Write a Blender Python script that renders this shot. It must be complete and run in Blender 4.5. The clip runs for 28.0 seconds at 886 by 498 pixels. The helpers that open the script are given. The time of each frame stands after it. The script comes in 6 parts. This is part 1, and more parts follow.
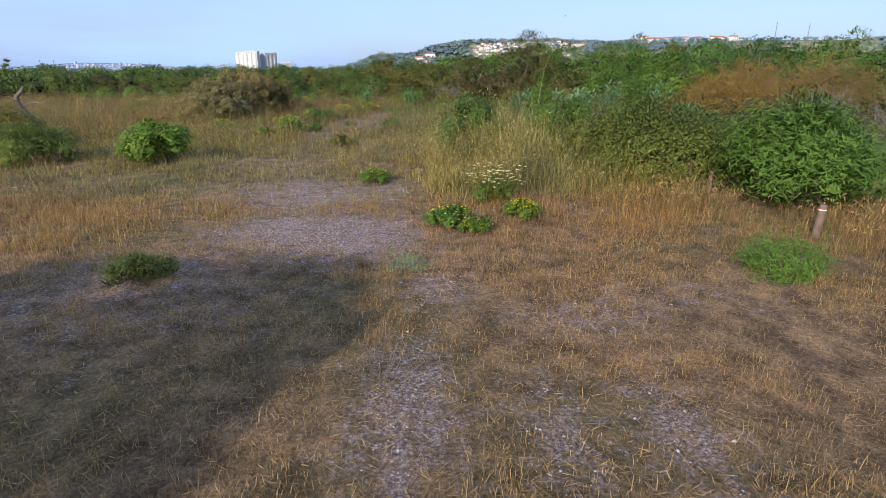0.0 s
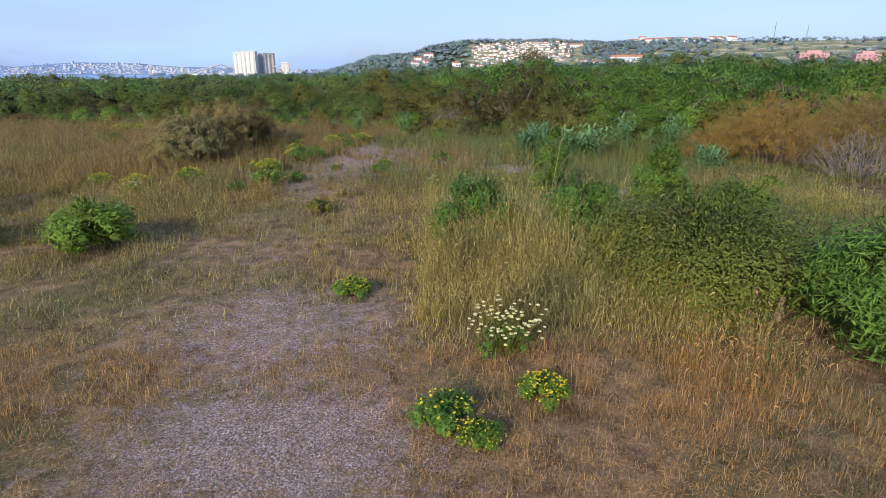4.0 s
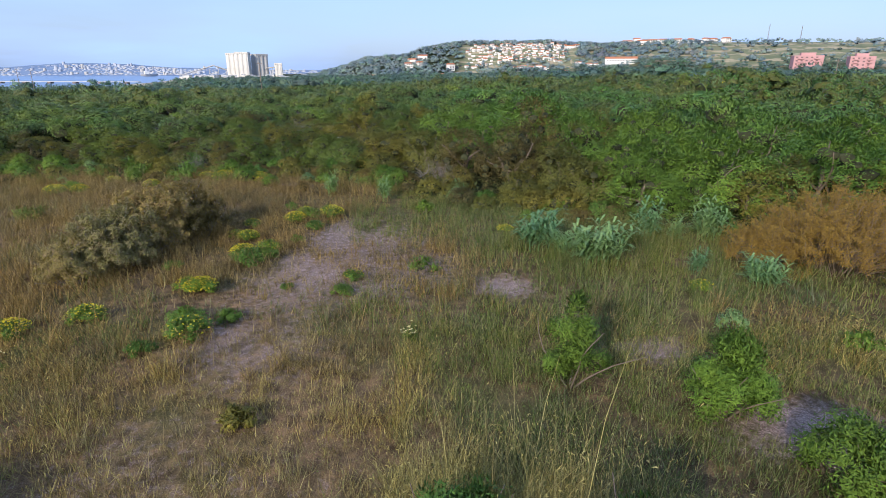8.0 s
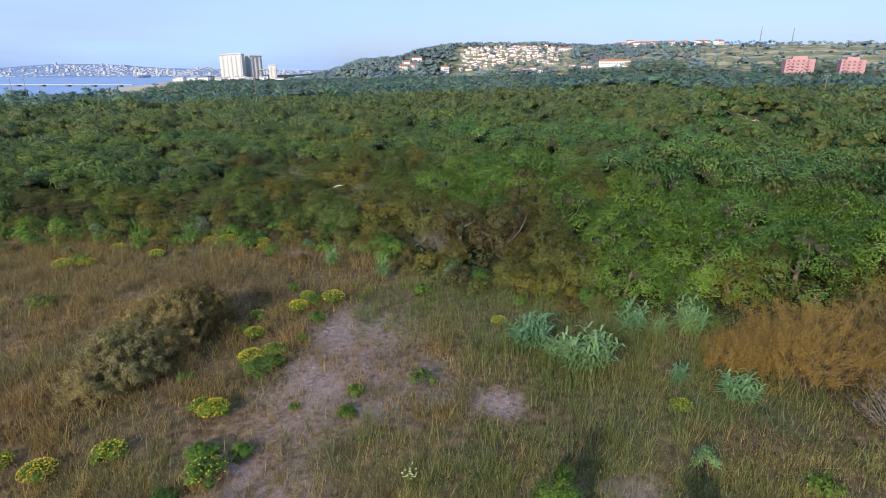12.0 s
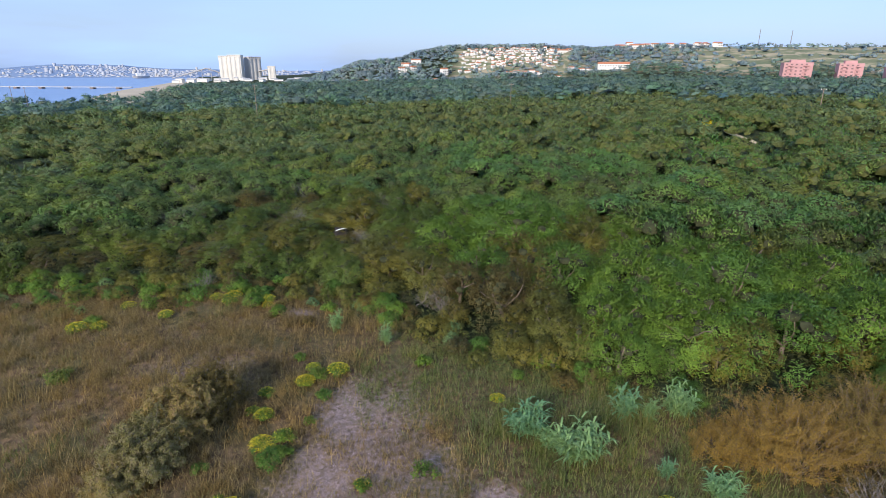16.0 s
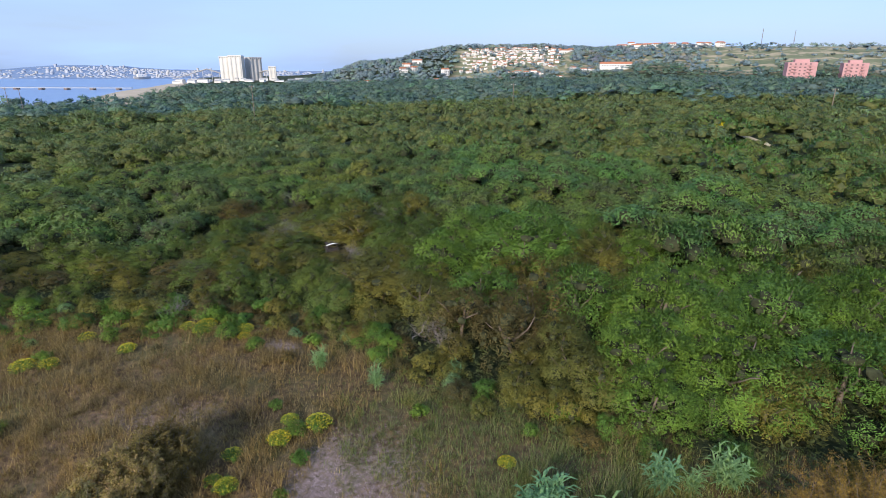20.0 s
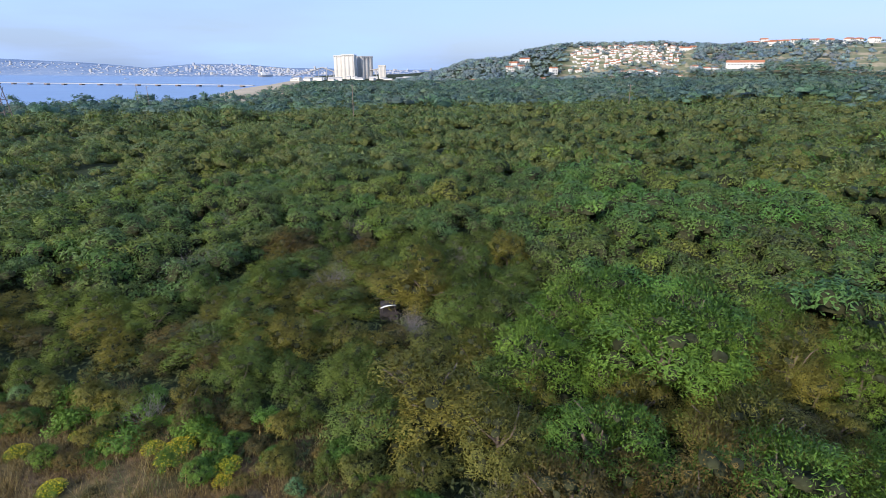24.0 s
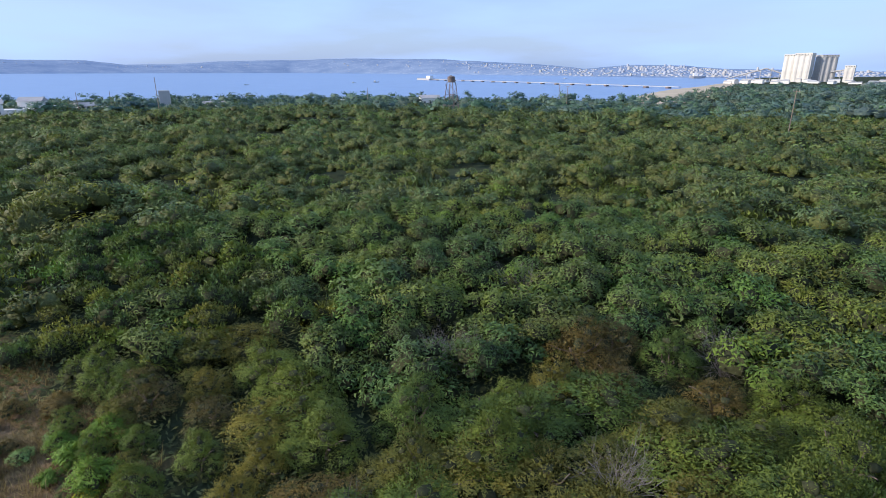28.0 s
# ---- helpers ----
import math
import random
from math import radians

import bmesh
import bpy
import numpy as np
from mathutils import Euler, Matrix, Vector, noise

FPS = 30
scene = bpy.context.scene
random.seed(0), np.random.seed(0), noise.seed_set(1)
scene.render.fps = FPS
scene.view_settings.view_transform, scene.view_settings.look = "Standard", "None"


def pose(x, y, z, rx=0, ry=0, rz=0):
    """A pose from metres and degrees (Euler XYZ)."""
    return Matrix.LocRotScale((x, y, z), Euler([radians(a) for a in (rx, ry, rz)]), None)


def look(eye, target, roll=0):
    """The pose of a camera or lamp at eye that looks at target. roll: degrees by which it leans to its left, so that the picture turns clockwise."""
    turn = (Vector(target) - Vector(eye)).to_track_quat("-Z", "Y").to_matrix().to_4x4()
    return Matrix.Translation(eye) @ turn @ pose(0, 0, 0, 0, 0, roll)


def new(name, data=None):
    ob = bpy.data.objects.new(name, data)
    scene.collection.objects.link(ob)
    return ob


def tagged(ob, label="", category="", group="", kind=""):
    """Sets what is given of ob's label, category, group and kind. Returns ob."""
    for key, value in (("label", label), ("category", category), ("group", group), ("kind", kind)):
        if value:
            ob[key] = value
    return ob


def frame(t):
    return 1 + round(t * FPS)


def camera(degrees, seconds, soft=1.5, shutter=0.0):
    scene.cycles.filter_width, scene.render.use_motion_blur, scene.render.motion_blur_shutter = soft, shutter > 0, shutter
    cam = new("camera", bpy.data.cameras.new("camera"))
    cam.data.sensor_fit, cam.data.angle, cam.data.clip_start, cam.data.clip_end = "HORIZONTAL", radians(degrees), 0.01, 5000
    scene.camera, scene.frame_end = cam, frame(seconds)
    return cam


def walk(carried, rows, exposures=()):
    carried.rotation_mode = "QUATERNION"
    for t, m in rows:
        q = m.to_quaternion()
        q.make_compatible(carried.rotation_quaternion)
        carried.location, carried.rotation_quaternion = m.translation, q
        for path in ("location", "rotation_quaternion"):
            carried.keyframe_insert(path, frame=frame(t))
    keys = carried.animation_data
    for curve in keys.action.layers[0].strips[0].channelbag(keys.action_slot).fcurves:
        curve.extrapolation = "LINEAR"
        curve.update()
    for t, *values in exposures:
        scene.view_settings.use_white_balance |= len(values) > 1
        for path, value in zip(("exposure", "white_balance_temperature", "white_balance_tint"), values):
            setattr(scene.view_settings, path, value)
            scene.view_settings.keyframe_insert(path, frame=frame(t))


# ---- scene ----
cam = camera(78.9, 28.0, soft=0.8)
PATH = [
    (0, (0.669, 0.474, 1.995), (0.67, 2.373, 1.368), -0.0),
    (0.5, (0.674, 0.466, 2.194), (0.676, 2.365, 1.567), -0.0),
    (1, (0.68, 0.46, 2.341), (0.683, 2.359, 1.714), 0.1),
    (1.5, (0.702, 0.45, 2.464), (0.705, 2.349, 1.836), 0.0),
    (2, (0.721, 0.521, 2.623), (0.724, 2.42, 1.995), 0.0),
    (2.5, (0.726, 0.769, 2.779), (0.729, 2.668, 2.153), 0.1),
    (4.5, (0.733, 4.224, 3.434), (0.74, 6.122, 2.805), 0.0),
    (5, (0.834, 5.408, 3.641), (0.844, 7.307, 3.012), 0.1),
    (5.5, (0.967, 6.521, 3.864), (0.979, 8.42, 3.237), 0.0),
    (6, (1.068, 7.639, 4.178), (1.081, 9.538, 3.549), 0.0),
    (6.5, (1.112, 7.993, 4.417), (1.131, 9.891, 3.789), -0.0),
    (7, (1.104, 8.092, 4.733), (1.125, 9.99, 4.104), -0.0),
    (7.5, (1.107, 8.091, 5.099), (1.13, 9.989, 4.47), -0.0),
    (8, (1.091, 8.103, 5.563), (1.116, 10.002, 4.934), -0.0),
    (8.5, (1.074, 8.197, 5.98), (1.102, 10.095, 5.351), -0.0),
    (9, (1.061, 8.301, 6.369), (1.09, 10.2, 5.74), -0.0),
    (9.5, (1.039, 8.381, 6.806), (1.071, 10.279, 6.177), -0.0),
    (10, (1.004, 8.44, 7.27), (1.039, 10.338, 6.64), -0.0),
    (10.5, (1.003, 8.435, 7.781), (1.039, 10.332, 7.151), -0.0),
    (11, (0.993, 8.377, 8.27), (1.033, 10.275, 7.64), 0.0),
    (11.5, (1.023, 8.309, 8.729), (1.065, 10.207, 8.099), -0.0),
    (13.5, (1.046, 8.136, 10.763), (1.094, 10.033, 10.132), -0.1),
    (14, (1.024, 8.128, 11.38), (1.072, 10.025, 10.748), -0.0),
    (14.5, (1.029, 8.163, 11.9), (1.077, 10.06, 11.269), -0.0),
    (15, (1.02, 8.187, 12.274), (1.067, 10.084, 11.643), -0.0),
    (15.5, (0.974, 8.282, 12.479), (1.022, 10.179, 11.847), 0.0),
    (16, (0.969, 8.397, 12.581), (1.016, 10.294, 11.95), 0.0),
    (16.5, (0.995, 8.686, 12.592), (1.042, 10.583, 11.96), 0.0),
    (17, (1.021, 8.934, 12.556), (1.066, 10.832, 11.926), -0.1),
    (17.5, (1.005, 9.144, 12.615), (1.05, 11.041, 11.983), 0.0),
    (18, (1.013, 9.458, 12.621), (1.057, 11.355, 11.99), -0.1),
    (18.5, (1.001, 9.905, 12.689), (1.046, 11.802, 12.057), -0.0),
    (19, (1.018, 10.527, 12.686), (1.062, 12.424, 12.054), 0.0),
    (19.5, (1.073, 11.264, 12.652), (1.116, 13.162, 12.02), -0.0),
    (20, (1.146, 12.101, 12.566), (1.188, 13.998, 11.936), -0.1),
    (20.5, (1.21, 13.155, 12.483), (1.252, 15.053, 11.853), -0.1),
    (22.5, (1.276, 17.394, 12.899), (1.263, 19.291, 12.267), -0.2),
    (23, (1.205, 19.355, 12.83), (1.12, 21.25, 12.197), -0.1),
    (23.5, (1.288, 21.316, 12.757), (1.108, 23.205, 12.124), -0.0),
    (24, (1.163, 23.54, 12.695), (0.851, 25.411, 12.061), -0.0),
    (24.5, (1.041, 25.703, 12.618), (0.543, 27.534, 11.985), -0.1),
    (25, (0.856, 27.977, 12.531), (0.137, 29.733, 11.899), -0.1),
    (25.5, (0.526, 30.004, 12.548), (-0.418, 31.65, 11.916), 0.0),
    (26, (0.131, 32.006, 12.561), (-1.03, 33.507, 11.929), 0.1),
    (26.5, (-0.499, 33.925, 12.527), (-1.786, 35.319, 11.896), 0.2),
    (27, (-1.248, 35.709, 12.512), (-2.641, 36.997, 11.88), 0.3),
    (27.5, (-2.122, 37.436, 12.51), (-3.568, 38.664, 11.878), 0.2),
    (28, (-3.082, 39.05, 12.548), (-4.561, 40.239, 11.916), 0.1),
]
walk(cam, [(t, look(eye, target, roll)) for t, eye, target, roll in PATH])

# ---- light ----
SUN_AZ, SUN_EL = -152.0, 24.0          # degrees: from +y towards +x, and above the horizon
sun_way = Vector((math.sin(radians(SUN_AZ)) * math.cos(radians(SUN_EL)),
                  math.cos(radians(SUN_AZ)) * math.cos(radians(SUN_EL)), math.sin(radians(SUN_EL))))
sun = new("sun", bpy.data.lights.new("sun", "SUN"))
sun.data.energy, sun.data.angle, sun.data.color = 4.55, radians(0.6), (1.0, 0.9, 0.78)
sun.matrix_world = look(sun_way * 200, (0, 0, 0))
world = bpy.data.worlds.new("sky")
scene.world = world
world.use_nodes = True
wn, wl = world.node_tree.nodes, world.node_tree.links
wn.clear()
w_out, w_bg, w_sky = wn.new("ShaderNodeOutputWorld"), wn.new("ShaderNodeBackground"), wn.new("ShaderNodeTexSky")
w_sky.sky_type, w_sky.sun_disc = "NISHITA", False
w_sky.sun_elevation, w_sky.sun_rotation = radians(SUN_EL), radians(SUN_AZ)
w_sky.air_density, w_sky.dust_density, w_sky.ozone_density = 1.0, 1.6, 2.0
w_bg.inputs["Strength"].default_value = 0.143
# thin high cirrus whitens the blue in soft streaks
w_tc, w_map, w_noise = wn.new("ShaderNodeTexCoord"), wn.new("ShaderNodeMapping"), wn.new("ShaderNodeTexNoise")
w_map.inputs["Scale"].default_value = (1.6, 1.6, 9.0)
w_noise.inputs["Scale"].default_value, w_noise.inputs["Detail"].default_value = 1.7, 5
w_ramp, w_mix = wn.new("ShaderNodeValToRGB"), wn.new("ShaderNodeMix")
w_ramp.color_ramp.elements[0].position, w_ramp.color_ramp.elements[1].position = 0.4, 0.72
w_ramp.color_ramp.elements[0].color, w_ramp.color_ramp.elements[1].color = (0.5, 0.5, 0.5, 1), (0.92, 0.92, 0.92, 1)
w_mix.data_type = "RGBA"
w_mix.inputs[7].default_value = (3.85, 5.65, 9.8, 1)
wl.new(w_tc.outputs["Generated"], w_map.inputs["Vector"])
wl.new(w_map.outputs["Vector"], w_noise.inputs["Vector"])
wl.new(w_noise.outputs["Fac"], w_ramp.inputs["Fac"])
wl.new(w_ramp.outputs["Color"], w_mix.inputs[0])
wl.new(w_sky.outputs["Color"], w_mix.inputs[6])
wl.new(w_mix.outputs[2], w_bg.inputs["Color"])
wl.new(w_bg.outputs["Background"], w_out.inputs["Surface"])

# ---- materials ----


def material(name, rough=0.8, spec=0.2, metal=0.0):
    m = bpy.data.materials.new(name)
    m.use_nodes = True
    b = m.node_tree.nodes["Principled BSDF"]
    b.inputs["Roughness"].default_value, b.inputs["Specular IOR Level"].default_value = rough, spec
    b.inputs["Metallic"].default_value = metal
    return m, m.node_tree.nodes, m.node_tree.links, b


def node(nodes, kind, **values):
    n = nodes.new(kind)
    for key, v in values.items():
        n.inputs[key.replace("_", " ")].default_value = v
    return n


def ramp(nodes, links, source, stops):
    r = nodes.new("ShaderNodeValToRGB")
    e = r.color_ramp.elements
    while len(e) < len(stops):
        e.new(0.5)
    for el, (p, c) in zip(e, stops):
        el.position, el.color = p, (*c, 1)
    links.new(source, r.inputs["Fac"])
    return r.outputs["Color"]


def mix(nodes, links, fac, a, b, blend="MIX"):
    m = nodes.new("ShaderNodeMix")
    m.data_type, m.blend_type = "RGBA", blend
    for socket, v in ((m.inputs[0], fac), (m.inputs[6], a), (m.inputs[7], b)):
        if isinstance(v, (int, float)):
            socket.default_value = v
        elif isinstance(v, tuple):
            socket.default_value = (*v, 1)
        else:
            links.new(v, socket)
    return m.outputs[2]


def noise_of(nodes, links, scale, detail=4, rough=0.55, coord="Object"):
    tc = nodes.new("ShaderNodeTexCoord")
    n = node(nodes, "ShaderNodeTexNoise", Scale=scale, Detail=detail, Roughness=rough)
    links.new(tc.outputs[coord], n.inputs["Vector"])
    return n.outputs["Fac"]


def bump(nodes, links, b, source, strength, distance):
    n = node(nodes, "ShaderNodeBump", Strength=strength, Distance=distance)
    links.new(source, n.inputs["Height"])
    links.new(n.outputs["Normal"], b.inputs["Normal"])


def plain(name, colour, rough=0.8, spec=0.2, scale=3.0, spread=0.25, metal=0.0, relief=0.2):
    """A surface of one main colour with stains at two scales and a fine relief."""
    m, n, l, b = material(name, rough, spec, metal)
    big, fine = noise_of(n, l, scale), noise_of(n, l, scale * 14, 3)
    dark, light = tuple(c * (1 - spread) for c in colour), tuple(min(1, c * (1 + spread)) for c in colour)
    c = ramp(n, l, big, [(0.3, dark), (0.7, light)])
    c = mix(n, l, 0.35, c, ramp(n, l, fine, [(0.3, dark), (0.7, light)]))
    l.new(c, b.inputs["Base Color"])
    bump(n, l, b, fine, relief, 0.02)
    return m


def foliage(name, dark, mid, light, patch=0.35, world_scale=False, lit=0.2, grain=8.0, tint=False, cell=11.0):
    """Leaves: each leaf, each plant and each patch of a wood has its own shade of the colour."""
    m, n, l, b = material(name, 0.55, 0.22)
    geo, info = n.new("ShaderNodeNewGeometry"), n.new("ShaderNodeObjectInfo")
    if grain:
        dark, light = tuple(0.55 * a + 0.45 * b for a, b in zip(dark, mid)), tuple(0.55 * a + 0.45 * b for a, b in zip(light, mid))
        # leaf by leaf, also on the dense inner foliage
        tc, cells, chan = n.new("ShaderNodeTexCoord"), n.new("ShaderNodeTexVoronoi"), n.new("ShaderNodeSeparateColor")
        cells.inputs["Scale"].default_value = cell
        l.new(tc.outputs["Object"], cells.inputs["Vector"])
        l.new(cells.outputs["Color"], chan.inputs["Color"])
        leaf = ramp(n, l, chan.outputs["Red"], [(0.0, dark), (0.5, mid), (1.0, light)])
        leaf = mix(n, l, 0.5, leaf, ramp(n, l, geo.outputs["Random Per Island"], [(0.0, dark), (0.5, mid), (1.0, light)]))
        # cell rims darkened: the shade in gaps between leaves, put into the colour
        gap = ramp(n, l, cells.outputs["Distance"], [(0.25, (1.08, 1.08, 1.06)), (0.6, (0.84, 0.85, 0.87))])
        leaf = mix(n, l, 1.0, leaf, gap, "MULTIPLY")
    else:
        leaf = ramp(n, l, geo.outputs["Random Per Island"], [(0.0, dark), (0.5, mid), (1.0, light)])
    if world_scale:
        big, each = noise_of(n, l, patch * 0.3, 3), noise_of(n, l, patch * 1.6, 2)
        hue = ramp(n, l, big, [(0.3, (0.72, 0.7, 0.72)), (0.45, (0.95, 1.0, 0.95)), (0.58, (1.08, 1.03, 0.87)), (0.7, (0.78, 0.92, 1.0))])
        hue = mix(n, l, 1.0, hue, ramp(n, l, each, [(0.3, (0.66, 0.7, 0.78)), (0.45, (0.98, 0.98, 0.98)), (0.6, (1.08, 1.05, 0.9)), (0.7, (1.0, 0.95, 0.95))]), "MULTIPLY")
    else:
        hue = ramp(n, l, info.outputs["Random"], [(0.0, (0.78, 0.85, 0.85)), (0.35, (1.0, 1.0, 0.95)), (0.7, (1.22, 1.1, 0.85)), (1.0, (0.95, 0.86, 0.8))])
    c = mix(n, l, 1.0, leaf, hue, "MULTIPLY")
    if tint:
        own = n.new("ShaderNodeAttribute")
        own.attribute_name = "tint"
        c = mix(n, l, 1.0, c, own.outputs["Color"], "MULTIPLY")
    if grain:
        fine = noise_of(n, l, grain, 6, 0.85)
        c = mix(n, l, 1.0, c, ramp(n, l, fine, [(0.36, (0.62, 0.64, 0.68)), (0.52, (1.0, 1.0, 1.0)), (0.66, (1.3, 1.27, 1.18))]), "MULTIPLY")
        bump(n, l, b, fine, 0.8, 0.05)
    l.new(c, b.inputs["Base Color"])
    tr, add = n.new("ShaderNodeBsdfTranslucent"), n.new("ShaderNodeMixShader")
    add.inputs[0].default_value = lit
    l.new(mix(n, l, 1.0, c, (1.25, 1.3, 0.7), "MULTIPLY"), tr.inputs["Color"])
    l.new(b.outputs["BSDF"], add.inputs[1])
    l.new(tr.outputs["BSDF"], add.inputs[2])
    l.new(add.outputs[0], n["Material Output"].inputs["Surface"])
    return m


def ground_material():
    """Sandy gravel, dry thatch and leaf litter, mixed by two masks that lie on the sheet."""
    m, n, l, b = material("ground_soil", 0.95, 0.08)
    at = n.new("ShaderNodeAttribute")
    at.attribute_name = "cover"
    sep = n.new("ShaderNodeSeparateColor")
    l.new(at.outputs["Color"], sep.inputs["Color"])
    fine, mid_n, big = noise_of(n, l, 34.0, 7, 0.78), noise_of(n, l, 3.2, 5, 0.6), noise_of(n, l, 0.35, 4)
    vor = n.new("ShaderNodeTexVoronoi")
    vor.inputs["Scale"].default_value = 48
    tc = n.new("ShaderNodeTexCoord")
    l.new(tc.outputs["Object"], vor.inputs["Vector"])
    sand = ramp(n, l, fine, [(0.34, (0.15, 0.1, 0.088)), (0.5, (0.39, 0.28, 0.25)), (0.66, (0.74, 0.59, 0.55))])
    sand = mix(n, l, 0.8, sand, ramp(n, l, vor.outputs["Distance"], [(0.1, (1.5, 1.45, 1.42)), (0.4, (0.95, 0.95, 0.95)), (0.75, (0.4, 0.38, 0.36))]), "MULTIPLY")
    thatch = ramp(n, l, fine, [(0.25, (0.045, 0.03, 0.018)), (0.5, (0.13, 0.09, 0.05)), (0.75, (0.27, 0.19, 0.105))])
    green = ramp(n, l, fine, [(0.3, (0.05, 0.06, 0.02)), (0.7, (0.15, 0.15, 0.055))])
    warm = ramp(n, l, fine, [(0.3, (0.09, 0.052, 0.03)), (0.5, (0.235, 0.15, 0.085)), (0.7, (0.45, 0.31, 0.185))])
    thatch = mix(n, l, at.outputs["Alpha"], thatch, warm)
    thatch = mix(n, l, 0.75, thatch, ramp(n, l, mid_n, [(0.34, (0.35, 0.33, 0.33)), (0.5, (0.95, 0.95, 0.95)), (0.66, (1.9, 1.75, 1.55))]), "MULTIPLY")
    thatch = mix(n, l, ramp(n, l, big, [(0.45, (0, 0, 0)), (0.7, (0.8, 0.8, 0.8))]), thatch, green)
    # litter kept near black so bare floor between the trees doesn't stand out
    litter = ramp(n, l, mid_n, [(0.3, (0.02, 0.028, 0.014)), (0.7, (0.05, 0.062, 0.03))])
    # the edge of the sand breaks up into tufts
    edge = n.new("ShaderNodeMath")
    edge.operation = "MULTIPLY_ADD"
    l.new(noise_of(n, l, 5.5, 7, 0.74), edge.inputs[0])
    edge.inputs[1].default_value = 2.7
    l.new(sep.outputs["Red"], edge.inputs[2])
    e = n.new("ShaderNodeMapRange")
    e.inputs["From Min"].default_value, e.inputs["From Max"].default_value = 1.62, 2.25
    l.new(edge.outputs[0], e.inputs["Value"])
    c = mix(n, l, e.outputs["Result"], thatch, sand)
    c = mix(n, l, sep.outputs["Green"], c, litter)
    slope = noise_of(n, l, 0.03, 5, 0.65)
    heath = ramp(n, l, slope, [(0.35, (0.14, 0.165, 0.095)), (0.54, (0.22, 0.22, 0.13)), (0.68, (0.4, 0.34, 0.23))])
    band = n.new("ShaderNodeTexWave")
    band.bands_direction = "Z"
    band.inputs["Scale"].default_value, band.inputs["Distortion"].default_value, band.inputs["Detail"].default_value = 0.045, 6.0, 4.0
    l.new(tc.outputs["Object"], band.inputs["Vector"])
    heath = mix(n, l, ramp(n, l, band.outputs["Fac"], [(0.72, (0, 0, 0)), (0.86, (0.7, 0.7, 0.7))]), heath, (0.46, 0.37, 0.25))
    c = mix(n, l, sep.outputs["Blue"], c, heath)
    l.new(c, b.inputs["Base Color"])
    bump(n, l, b, fine, 1.0, 0.03)
    return m


